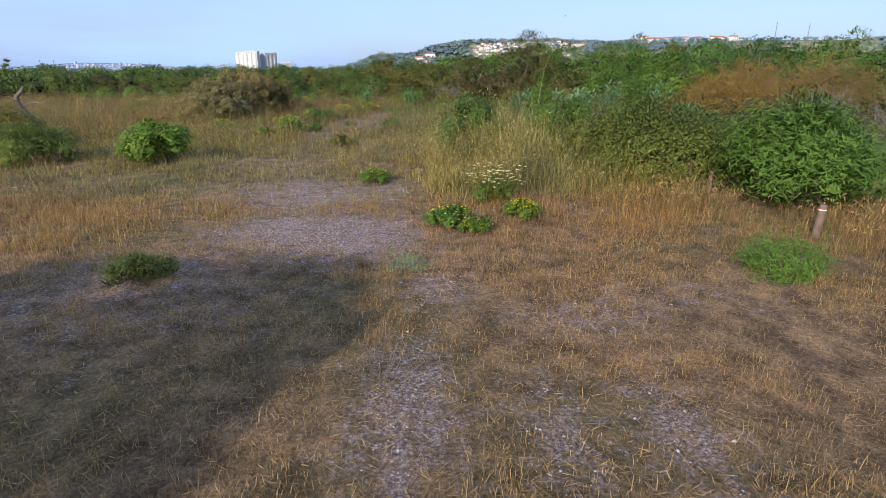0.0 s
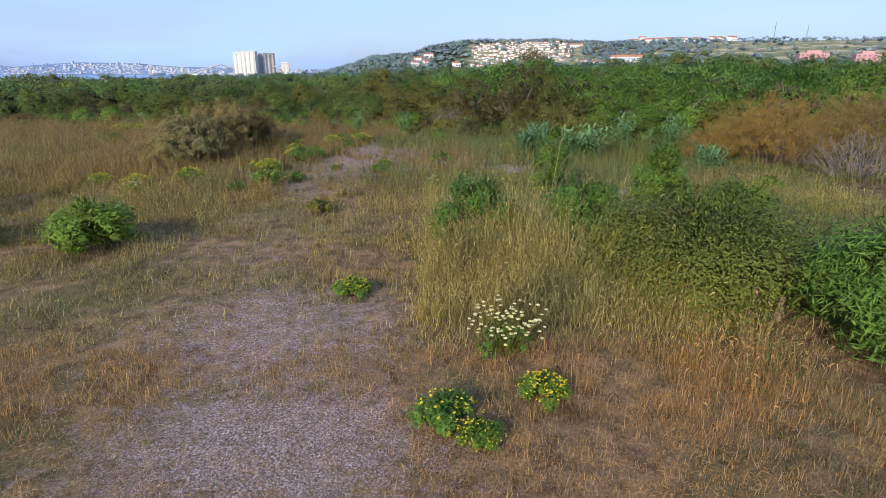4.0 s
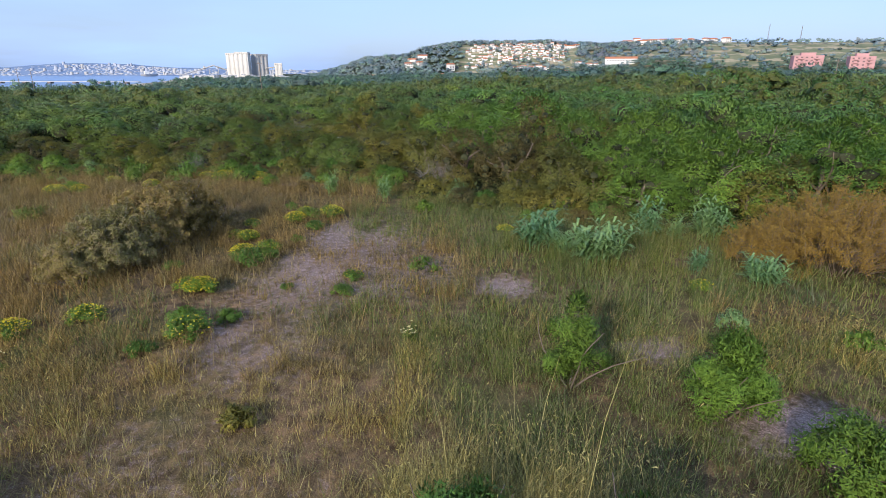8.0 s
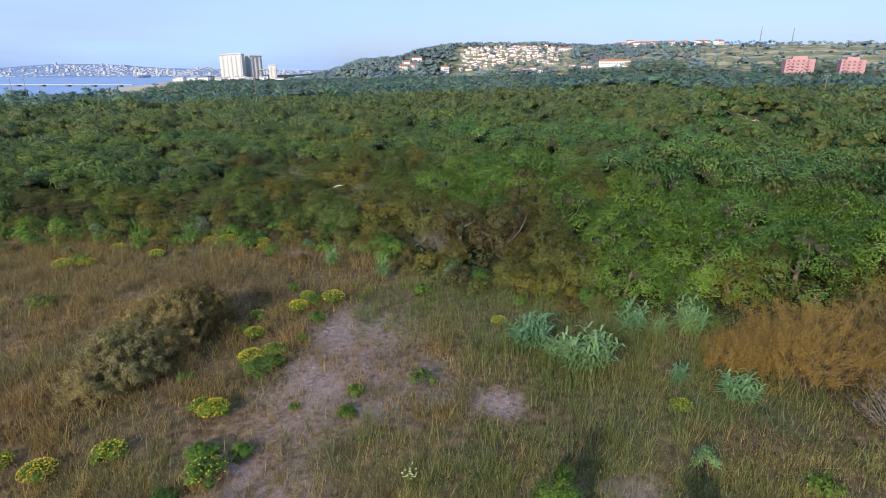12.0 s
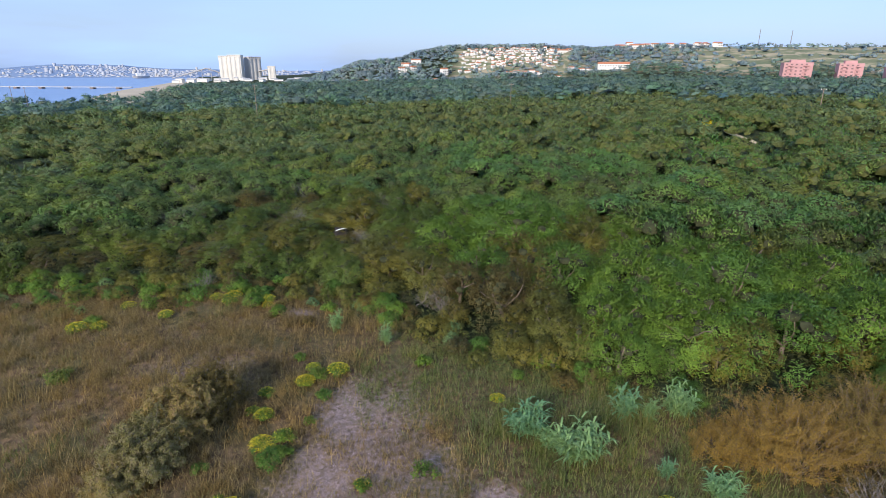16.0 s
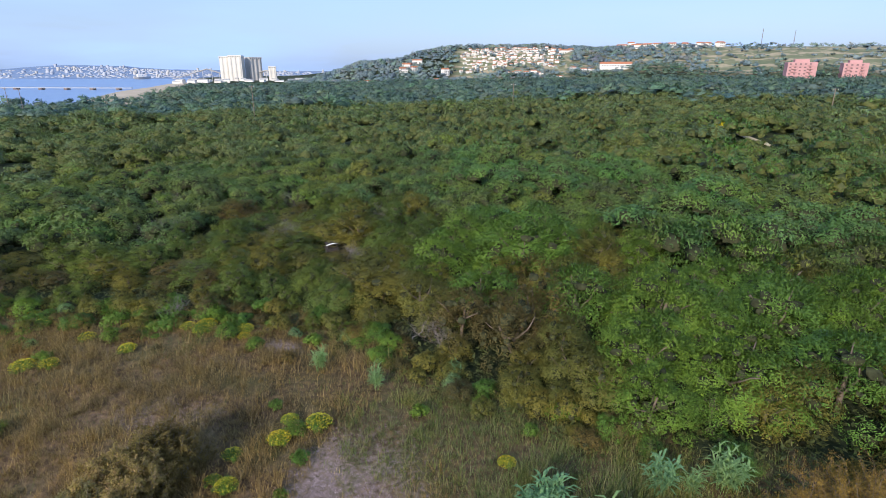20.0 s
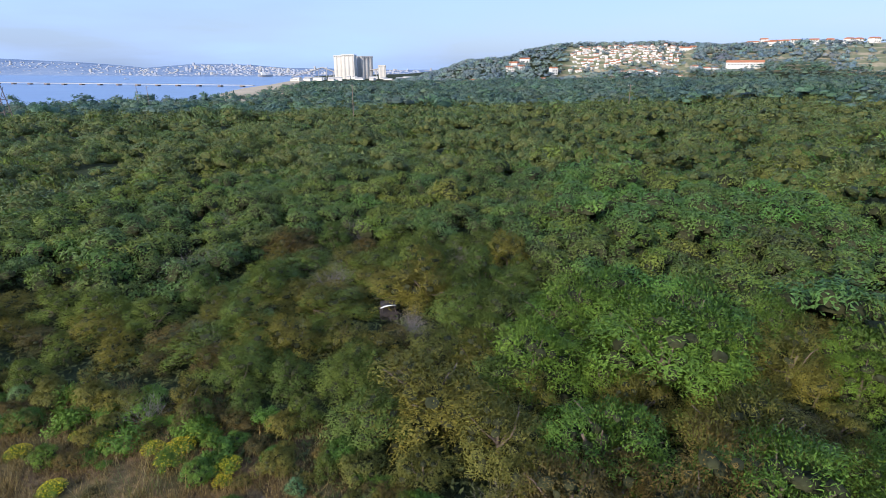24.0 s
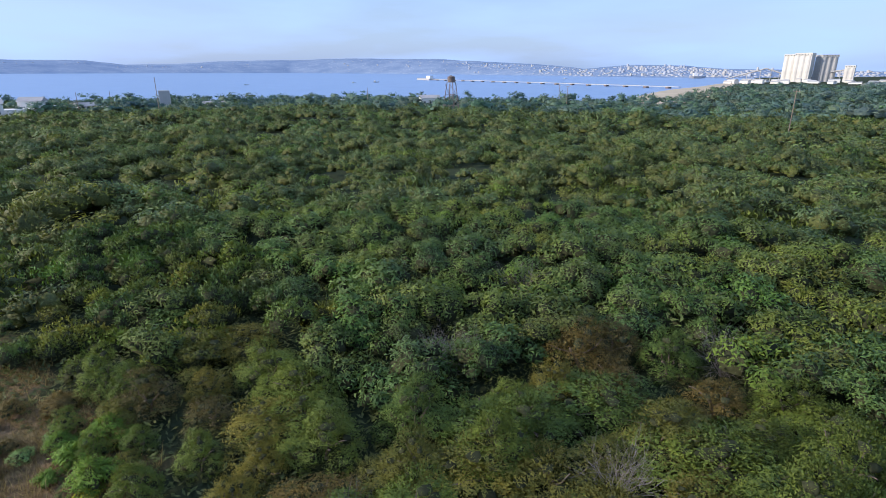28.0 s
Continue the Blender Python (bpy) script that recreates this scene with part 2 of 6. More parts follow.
M = {
    "ground": ground_material(),
    "grass": foliage("dry_grass", (0.103, 0.068, 0.033), (0.227, 0.158, 0.072), (0.433, 0.317, 0.156), 0.5, True, 0.3, 0),
    "straw": foliage("straw_grass", (0.141, 0.079, 0.037), (0.334, 0.197, 0.091), (0.616, 0.393, 0.200), 0.5, True, 0.3, 0),
    "oat": foliage("oat_grass", (0.135, 0.105, 0.042), (0.302, 0.244, 0.096), (0.556, 0.462, 0.204), 0.5, True, 0.3, 0),
    "grass_green": foliage("green_grass", (0.067, 0.093, 0.024), (0.152, 0.189, 0.052), (0.3, 0.266, 0.151), 0.5, True, 0.3, 0),
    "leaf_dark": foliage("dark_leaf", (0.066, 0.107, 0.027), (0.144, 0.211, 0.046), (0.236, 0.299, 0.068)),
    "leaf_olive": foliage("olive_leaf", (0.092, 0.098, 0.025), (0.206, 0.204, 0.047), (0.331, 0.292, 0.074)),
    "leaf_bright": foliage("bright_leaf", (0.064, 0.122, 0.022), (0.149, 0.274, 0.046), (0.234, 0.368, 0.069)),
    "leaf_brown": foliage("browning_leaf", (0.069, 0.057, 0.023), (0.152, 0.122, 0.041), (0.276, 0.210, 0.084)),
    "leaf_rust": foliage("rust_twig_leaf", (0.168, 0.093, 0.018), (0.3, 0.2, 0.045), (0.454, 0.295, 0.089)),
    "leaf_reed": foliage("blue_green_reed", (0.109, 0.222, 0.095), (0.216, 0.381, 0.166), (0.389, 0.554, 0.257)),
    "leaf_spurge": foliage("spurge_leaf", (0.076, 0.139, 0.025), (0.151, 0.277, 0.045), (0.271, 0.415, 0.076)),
    "flower": foliage("yellow_flower", (0.4, 0.36, 0.02), (0.6, 0.52, 0.03), (0.75, 0.68, 0.08), grain=0),
    "petal": foliage("pale_yellow_petal", (0.7, 0.66, 0.25), (0.8, 0.78, 0.45), (0.85, 0.84, 0.65), grain=0),
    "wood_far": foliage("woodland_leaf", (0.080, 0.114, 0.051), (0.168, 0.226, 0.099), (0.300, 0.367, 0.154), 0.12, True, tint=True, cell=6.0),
    # far pines: blued, and on the hill also paled, to paint in distance haze
    "wood_pine": foliage("haze_blue_pine", (0.069, 0.119, 0.119), (0.140, 0.215, 0.199), (0.221, 0.316, 0.273), 0.05, True, tint=True, cell=3.0),
    "wood_hill": foliage("haze_paled_hill_pine", (0.159, 0.221, 0.285), (0.267, 0.342, 0.427), (0.373, 0.453, 0.541), 0.05, True, tint=True, cell=3.0),
    # inner twigs, so dark that their colour stands in for shade inside crowns
    "shaded_thicket": plain("crown_shade_brushwood", (0.046, 0.05, 0.026), 0.95, 0.05, 6, 0.5),
    "twig": plain("brown_twig", (0.2, 0.15, 0.11), 0.9, 0.1, 6, 0.3),
    # blue-grey wall colour holds the haze over the far town
    "town": plain("haze_tinted_town_wall", (0.4, 0.43, 0.5), 0.9, 0.1, 0.1, 0.15),
    "bark": plain("grey_bark", (0.16, 0.125, 0.1), 0.9, 0.1, 6, 0.35),
    "dead": plain("bleached_twig", (0.25, 0.222, 0.212), 0.9, 0.1, 6, 0.3),
    "post": plain("weathered_post_wood", (0.2, 0.14, 0.105), 0.85, 0.1, 9, 0.3),
    "red": plain("red_paint", (0.6, 0.08, 0.04), 0.6, 0.3, 20, 0.2),
    "white": plain("white_paint", (0.78, 0.77, 0.74), 0.7, 0.2, 2, 0.08),
    "plaster": plain("white_plaster", (0.78, 0.75, 0.71), 0.85, 0.15, 0.4, 0.08),
    "cream": plain("cream_concrete", (0.66, 0.63, 0.58), 0.9, 0.12, 0.08, 0.14),
    "concrete": plain("grey_concrete", (0.45, 0.44, 0.43), 0.9, 0.12, 0.2, 0.18),
    "tile": plain("orange_roof_tile", (0.48, 0.2, 0.11), 0.85, 0.15, 0.6, 0.25),
    "slate": plain("pale_grey_roof", (0.4, 0.38, 0.38), 0.85, 0.15, 0.6, 0.2),
    "pink": plain("pink_render", (0.5, 0.285, 0.285), 0.85, 0.15, 0.2, 0.1),
    # dark tone stands in for the shade of balcony openings
    "recess": plain("shaded_balcony_opening", (0.2, 0.135, 0.14), 0.8, 0.15, 0.5, 0.3),
    "tamarisk": foliage("tamarisk_leaf", (0.172, 0.150, 0.034), (0.332, 0.283, 0.1), (0.4, 0.242, 0.239)),
    "glass": plain("window_glass", (0.05, 0.055, 0.065), 0.5, 0.2, 0.5, 0.3),
    "steel": plain("rusty_steel", (0.2, 0.16, 0.15), 0.7, 0.3, 1.5, 0.35, 0.3),
    "wreck": plain("burnt_rusty_metal", (0.05, 0.042, 0.04), 0.8, 0.2, 3, 0.4),
    "pole": plain("pole_wood", (0.24, 0.19, 0.15), 0.9, 0.1, 2, 0.25),
    "sand": plain("beach_sand", (0.5, 0.41, 0.3), 0.95, 0.1, 0.05, 0.15),
    "stone": plain("pebble_stone", (0.45, 0.4, 0.38), 0.9, 0.15, 8, 0.3),
}


def water_material():
    m, n, l, b = material("river_water", 0.28, 0.4)
    w = noise_of(n, l, 0.02, 4)
    l.new(ramp(n, l, w, [(0.3, (0.11, 0.21, 0.42)), (0.7, (0.15, 0.26, 0.48))]), b.inputs["Base Color"])
    bump(n, l, b, noise_of(n, l, 0.6, 5), 0.5, 0.3)
    return m


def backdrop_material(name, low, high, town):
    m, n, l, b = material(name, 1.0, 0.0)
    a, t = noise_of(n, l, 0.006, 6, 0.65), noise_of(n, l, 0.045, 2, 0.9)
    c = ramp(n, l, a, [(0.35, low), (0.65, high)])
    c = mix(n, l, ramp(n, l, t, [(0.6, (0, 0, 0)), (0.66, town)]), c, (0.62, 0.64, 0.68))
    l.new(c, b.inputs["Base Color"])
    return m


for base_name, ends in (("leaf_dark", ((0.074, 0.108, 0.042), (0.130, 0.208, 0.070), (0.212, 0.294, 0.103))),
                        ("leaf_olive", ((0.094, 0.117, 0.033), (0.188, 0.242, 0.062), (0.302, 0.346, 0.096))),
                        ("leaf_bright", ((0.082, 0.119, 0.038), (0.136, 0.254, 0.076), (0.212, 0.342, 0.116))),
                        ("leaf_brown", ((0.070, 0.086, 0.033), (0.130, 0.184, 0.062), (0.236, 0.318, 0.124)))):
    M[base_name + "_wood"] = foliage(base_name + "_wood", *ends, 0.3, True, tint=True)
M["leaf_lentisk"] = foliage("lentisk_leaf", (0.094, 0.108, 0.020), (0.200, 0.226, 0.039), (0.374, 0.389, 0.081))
M["undergrowth"] = foliage("undergrowth_and_crown_shade", (0.050, 0.057, 0.020), (0.110, 0.127, 0.040), (0.209, 0.207, 0.080), 0.4, True)
M["water"] = water_material()
# both blue tones paint the haze of distance onto the hills
M["far_shore"] = backdrop_material("haze_tinted_far_shore", (0.17, 0.24, 0.37), (0.26, 0.33, 0.45), (0.35, 0.35, 0.35))

# ---- mesh helpers ----
rng = np.random.default_rng(7)


def build_mesh(name, verts, quads=None, tris=None, mats=(), smooth=False, mat_index=None, normals=None):
    """A mesh from arrays of corners, four-sided and three-sided faces."""
    me = bpy.data.meshes.new(name)
    verts = np.asarray(verts, np.float32)
    quads = np.zeros((0, 4), np.int32) if quads is None else np.asarray(quads, np.int32)
    tris = np.zeros((0, 3), np.int32) if tris is None else np.asarray(tris, np.int32)
    me.vertices.add(len(verts))
    me.vertices.foreach_set("co", verts.ravel())
    loops = np.concatenate([quads.ravel(), tris.ravel()])
    me.loops.add(len(loops))
    me.loops.foreach_set("vertex_index", loops)
    nq, nt = len(quads), len(tris)
    me.polygons.add(nq + nt)
    me.polygons.foreach_set("loop_start", np.concatenate([np.arange(nq) * 4, nq * 4 + np.arange(nt) * 3]))
    if smooth:
        me.polygons.foreach_set("use_smooth", np.ones(nq + nt, bool))
    for mat in mats:
        me.materials.append(mat)
    if mat_index is not None:
        me.polygons.foreach_set("material_index", np.asarray(mat_index, np.int32))
    me.update(calc_edges=True)
    me.validate()
    if normals is not None:
        # leaves of one crown share its rounded shading
        normals = normals / (np.linalg.norm(normals, axis=1, keepdims=True) + 1e-9)
        me.attributes.new("custom_normal", "FLOAT_VECTOR", "POINT").data.foreach_set("vector", normals.astype(np.float32).ravel())
    return me


def thing(name, label, category, at=(0, 0, 0), group="", kind="", turn=0.0, size=1.0):
    ob = new(name)
    ob.empty_display_size = 0.1
    ob.location, ob.rotation_euler, ob.scale = at, (0, 0, turn), (size, size, size)
    return tagged(ob, label, category, group, kind)


def part(name, me, parent, label="", at=None):
    ob = new(name, me)
    ob.parent = parent
    if at is not None:
        ob.location = at
    return tagged(ob, label)


def from_bm(name, bm, mat):
    me = bpy.data.meshes.new(name)
    bm.to_mesh(me)
    bm.free()
    me.materials.append(mat)
    return me


def box_mesh(name, sx, sy, sz, mat, bevel=0.0, z0=True):
    """A box with its foot at z 0 and a small bevel."""
    bm = bmesh.new()
    bmesh.ops.create_cube(bm, size=1.0)
    bmesh.ops.scale(bm, vec=(sx, sy, sz), verts=bm.verts)
    if z0:
        bmesh.ops.translate(bm, vec=(0, 0, sz / 2), verts=bm.verts)
    if bevel:
        bmesh.ops.bevel(bm, geom=bm.edges[:], offset=bevel, segments=1, affect="EDGES")
    return from_bm(name, bm, mat)


def tube_arrays(path, radii, sides=6):
    """A tapered tube along a bent path."""
    path, radii = np.asarray(path, float), np.asarray(radii, float)
    n = len(path)
    tang = np.gradient(path, axis=0)
    tang /= np.linalg.norm(tang, axis=1, keepdims=True) + 1e-9
    ref = np.array([0.31, 0.95, 0.05])
    u = np.cross(tang, ref)
    u /= np.linalg.norm(u, axis=1, keepdims=True) + 1e-9
    v = np.cross(tang, u)
    a = np.linspace(0, 2 * np.pi, sides, endpoint=False)
    ring = u[:, None] * np.cos(a)[None, :, None] + v[:, None] * np.sin(a)[None, :, None]
    verts = (path[:, None] + ring * radii[:, None, None]).reshape(-1, 3)
    i, j = np.meshgrid(np.arange(n - 1), np.arange(sides), indexing="ij")
    k = (j + 1) % sides
    quads = np.stack([i * sides + j, i * sides + k, (i + 1) * sides + k, (i + 1) * sides + j], -1).reshape(-1, 4)
    return verts, quads


def join_arrays(pieces):
    vs, qs, o = [], [], 0
    for v, q in pieces:
        vs.append(v)
        qs.append(q + o)
        o += len(v)
    return np.concatenate(vs), np.concatenate(qs)


def tube(name, path, radii, mat, sides=6):
    v, q = tube_arrays(path, radii, sides)
    top = np.arange(len(v) - sides, len(v))
    caps = np.stack([np.full(sides - 2, top[0]), top[1:-1], top[2:]], -1)
    return build_mesh(name, v, q, caps, (mat,), True)


def leaf_arrays(centres, normals, length, width, rs, droop=0.0, spray=False, three=False):
    """A pointed leaf at each centre, of four corners or of three: facing along its normal, or, as a spray, some of them pointing outwards and up."""
    n = len(centres)
    if spray and n > 1:
        h = n // 5
        size_l, size_w = np.broadcast_to(length, n), np.broadcast_to(width, n)
        a, qa = leaf_arrays(centres[:h], normals[:h], size_l[:h], size_w[:h], rs, droop, None, three)
        b, qb = leaf_arrays(centres[h:], normals[h:], size_l[h:], size_w[h:], rs, droop, False, three)
        return np.concatenate([a, b]), np.concatenate([qa, qb + len(a)])
    out_way = normals
    if spray is None:
        t = normals / (np.linalg.norm(normals, axis=1, keepdims=True) + 1e-9) * 0.8 + [0, 0, 0.35] + rs.normal(0, 0.5, (n, 3))
        t /= np.linalg.norm(t, axis=1, keepdims=True) + 1e-9
        s = np.cross(t, rs.normal(0, 1, (n, 3)) + [0, 0, 0.6])
        s /= np.linalg.norm(s, axis=1, keepdims=True) + 1e-9
        normals = np.cross(t, s)
    else:
        normals = normals * 0.9 + rs.normal(0, 0.42, (n, 3)) + [0, 0, 0.25]
        normals /= np.linalg.norm(normals, axis=1, keepdims=True)
        t = np.cross(normals, rs.normal(0, 1, (n, 3)))
        t /= np.linalg.norm(t, axis=1, keepdims=True) + 1e-9
        s = np.cross(normals, t)
    flip = np.sign((normals * out_way).sum(1, keepdims=True) + 1e-9)
    normals, s = normals * flip, s * flip
    L = (np.asarray(length) * rs.uniform(0.65, 1.35, n))[:, None] / 2
    W = (np.asarray(width) * rs.uniform(0.65, 1.35, n))[:, None] / 2
    if three:
        v = np.stack([centres - t * L + s * W * 0.3, centres - t * L * 0.1 - s * W, centres + t * L + s * W * 0.4], 1)
        return v.reshape(-1, 3), np.arange(n * 3).reshape(-1, 3)
    mid = centres - normals * (W * 0.3) - t * (L * 0.15)
    v = np.stack([centres - t * L, mid - s * W, centres + t * L - [0, 0, droop], mid + s * W], 1)
    return v.reshape(-1, 3), np.arange(n * 4).reshape(-1, 4)


ICO = None


def ico_arrays():
    global ICO
    if ICO is None:
        bm = bmesh.new()
        bmesh.ops.create_icosphere(bm, subdivisions=1, radius=1.0)
        ICO = (np.array([v.co[:] for v in bm.verts]), np.array([[v.index for v in f.verts] for f in bm.faces]))
        bm.free()
    return ICO


def crown_mesh(name, mat, seed, radius=1.5, height=2.6, base=0.4, lobes=9, leaves=1200, leaf=(0.17, 0.085), flat=0.8, up=0.35, core=0.52, spread=0.72, floor=0.6, lobe=(0.24, 0.42), three=False):
    """An uneven crown: sprays of leaves sit on lobes of different sizes, over a core of twigs, coloured as dark as its
    inner shade if three, with gaps between the sprays.
    """
    rs = np.random.default_rng(seed)
    cs, rad = [], []
    for i in range(lobes):
        a = i * 2.4 + rs.uniform(-0.4, 0.4)
        d = radius * spread * math.sqrt((i + 0.3) / lobes) * rs.uniform(0.75, 1.2)
        r = radius * rs.uniform(*lobe)
        z = base + r * 0.6 + (height - base - r * 1.2) * (1 - min(1, d / (radius * 0.86)) ** 2) * rs.uniform(floor, 1.1)
        cs.append((d * math.cos(a), d * math.sin(a), z))
        rad.append(r)
    cs, rad = np.array(cs), np.array(rad)
    share = rad ** 2 / (rad ** 2).sum()
    inside = 0.75 if three else 0.45
    P, N = [], []
    for c, r, s in zip(cs, rad, share):
        sprays = rs.normal(0, 1, (14, 3))
        sprays[:, 2] += 0.45
        sprays /= np.linalg.norm(sprays, axis=1, keepdims=True)
        k = max(8, int(leaves * s * 1.15))
        d = sprays[rs.integers(0, 14, k)] + rs.normal(0, 0.33, (k, 3))
        n = np.linalg.norm(d, axis=1, keepdims=True)
        P.append(c + d * r * (inside + (1.2 - inside) * rs.uniform(0, 1, (k, 1))) / np.maximum(n, 0.75) * [1, 1, flat + 0.1] + rs.normal(0, 0.07 * r, (k, 3)))
        N.append(d + [0, 0, up])
    P, N = np.concatenate(P), np.concatenate(N)
    keep = np.ones(len(P), bool)
    for c, r in zip(cs, rad):
        keep &= np.linalg.norm((P - c) / [1, 1, flat], axis=1) > r * (0.68 if three else 0.3)
    P, N = P[keep], N[keep]
    P[:, 2] = np.maximum(P[:, 2], 0.04)
    v, q = leaf_arrays(P, N, leaf[0], leaf[1], rs, 0.0, True, three)
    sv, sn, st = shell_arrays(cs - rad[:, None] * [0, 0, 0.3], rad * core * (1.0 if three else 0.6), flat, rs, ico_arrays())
    sv[:, 2] = np.maximum(sv[:, 2], 0.02)
    heart = np.array([0, 0, base + (height - base) * 0.3])
    size = np.array([radius, radius, height * 0.7])
    near = N / np.linalg.norm(N, axis=1, keepdims=True) * 0.85 + (P - heart) / size * 0.35 + rs.normal(0, 0.25, N.shape)
    normals = np.concatenate([np.repeat(near, 3 if three else 4, 0), sn * 0.3 + (sv - heart) / size * 0.75])
    verts = np.concatenate([v, sv])
    if three:
        # slot 1 paints the crown's inner shade onto the core
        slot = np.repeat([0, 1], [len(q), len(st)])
        return build_mesh(name, verts, None, np.concatenate([q, st + len(v)]), (mat, M["shaded_thicket"]), mat_index=slot, normals=normals)
    return build_mesh(name, verts, q, st + len(v), (mat,), normals=normals)


def shell_arrays(centres, radii, flat, rs, ball):
    """The dense inner foliage of each lobe, a bumpy closed mass."""
    iv, it = ball
    n, k = len(centres), len(iv)
    v = centres[:, None] + iv[None] * rs.uniform(0.74, 1.2, (n, k, 1)) * radii[:, None, None] * [1, 1, flat]
    nn = np.broadcast_to(iv[None], (n, k, 3)) + rs.normal(0, 0.28, (n, k, 3))
    return v.reshape(-1, 3), nn.reshape(-1, 3), (it[None] + (np.arange(n) * k)[:, None, None]).reshape(-1, 3)


def branch_path(rs, start, way, length, steps=5, wander=0.18):
    p, d, out = np.array(start, float), np.array(way, float), [np.array(start, float)]
    d /= np.linalg.norm(d)
    for _ in range(steps):
        d = d + rs.normal(0, wander, 3)
        d /= np.linalg.norm(d)
        p = p + d * length / steps
        out.append(p.copy())
    return np.array(out)


def twig_mesh(name, mat, seed, n=26, length=1.3, spread=0.9, radius=0.02, forks=3, base=0.0, up=1.0):
    """Bare twigs that fan out from the foot and fork."""
    rs = np.random.default_rng(seed)
    pieces = []
    for i in range(n):
        a = rs.uniform(0, 2 * np.pi)
        w = (math.cos(a) * spread * rs.uniform(0.2, 1), math.sin(a) * spread * rs.uniform(0.2, 1), up * rs.uniform(0.5, 1))
        L = length * rs.uniform(0.6, 1.1)
        p = branch_path(rs, (rs.normal(0, 0.08), rs.normal(0, 0.08), base), w, L, 5)
        pieces.append(tube_arrays(p, np.linspace(radius, radius * 0.25, 6), 4))
        for _ in range(forks):
            k = rs.integers(2, 5)
            q = branch_path(rs, p[k], (p[k] - p[k - 1]) + rs.normal(0, 0.12, 3), L * 0.5, 4)
            pieces.append(tube_arrays(q, np.linspace(radius * 0.55, radius * 0.15, 5), 3))
    v, q = join_arrays(pieces)
    v[:, 2] = np.maximum(v[:, 2], 0.0)
    return build_mesh(name, v, q, None, (mat,))


# ---- the lie of the land ----
EDGE_X = [-80, -45, -31, -24, -14, -7.5, -4, -0.8, 3.3, 6.8, 10.5, 13, 17, 20, 40, 80]
EDGE_Y = [30, 31.5, 36.8, 39.8, 39.2, 38.8, 37.0, 34.8, 30.6, 28.6, 27, 26.3, 25, 17, 13, 8]


def wood_edge(x):
    return np.interp(x, EDGE_X, EDGE_Y)


HILL_AZ = [-14, -9.6, -6.8, -3.5, -2.2, -0.9, 2.3, 10.6, 16.5, 20, 28, 38.7, 60, 90, 110]
HILL_EL = [-0.9, -0.3, 0.55, 0.8, 1.05, 1.6, 2.05, 2.1, 1.8, 1.92, 1.95, 1.7, 1.4, 0.8, -0.6]
COAST_AZ = [-180, -100, -60, -40, -33, -28, -25, -22, -21, 180]
COAST_R = [340, 330, 345, 355, 375, 430, 560, 900, 6000, 6000]
FAR_AZ = [-180, -140, -89, -66, -50, -36, -27, -22, -14, 0]
FAR_R = [3900, 3700, 3600, 3900, 3000, 2050, 1900, 1900, 2300, 3000]
SEA, EYE_Z = -10.0, 12.6


def polar(x, y):
    return np.degrees(np.arctan2(x, np.asarray(y) - 9.0)), np.hypot(x, np.asarray(y) - 9.0)


def step(a, b, v):
    t = np.clip((v - a) / (b - a), 0, 1)
    return t * t * (3 - 2 * t)


def land(x, y):
    """The ground's height."""
    x, y = np.asarray(x, float), np.asarray(y, float)
    az, r = polar(x, y)
    z = 0.05 * np.sin(x * 0.9 + 1.3 * np.sin(y * 0.35)) * np.sin(y * 0.7 + 0.5) + 0.03 * np.sin(2.3 * x - 1.1 * y)
    z = z * step(300, 60, r) - np.interp(az, [-180, -95, -82, -72, -50, -37, -25, -18, 0, 18, 120, 180], [6.6, 6.6, 6.4, 6.2, 6.2, 8.0, 8.6, 8.0, 5.0, 1.0, 1.0, 6.4]) * step(60, 330, r)
    z += 0.7 * np.sin(x * 0.05 + 1) * np.sin(y * 0.043) * step(70, 140, r) * step(420, 250, r)
    z += 3.4 * np.exp(-((x - 55) / 9) ** 2 - ((y - 109) / 7.5) ** 2)
    coast = np.interp(az, COAST_AZ, COAST_R)
    z = np.where(r > coast - 14, np.minimum(z, z + (-13.5 - z) * step(coast - 14, coast + 26, r)), z)
    el = np.interp(az, HILL_AZ, HILL_EL)
    top = np.maximum(EYE_Z + np.tan(np.radians(el)) * 960, -7.5)
    front = np.where(az > 14, 620, 700) + 30 * np.sin(az * 0.5)
    up = step(front, 950, r) * step(-14, -9, az)
    return z + (top - z) * up


def cover(x, y):
    """Where the ground is bare sandy gravel (first) and where leaf litter (second), from 0 to 1."""
    x, y = np.asarray(x, float), np.asarray(y, float)
    s = np.zeros_like(x)
    for cx, cy, rx, ry, k in SAND:
        s = np.maximum(s, k * np.exp(-(((x - cx) / rx) ** 2 + ((y - cy) / ry) ** 2) ** 1.3))
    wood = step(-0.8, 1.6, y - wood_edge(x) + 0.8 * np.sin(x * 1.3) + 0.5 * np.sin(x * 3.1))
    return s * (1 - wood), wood


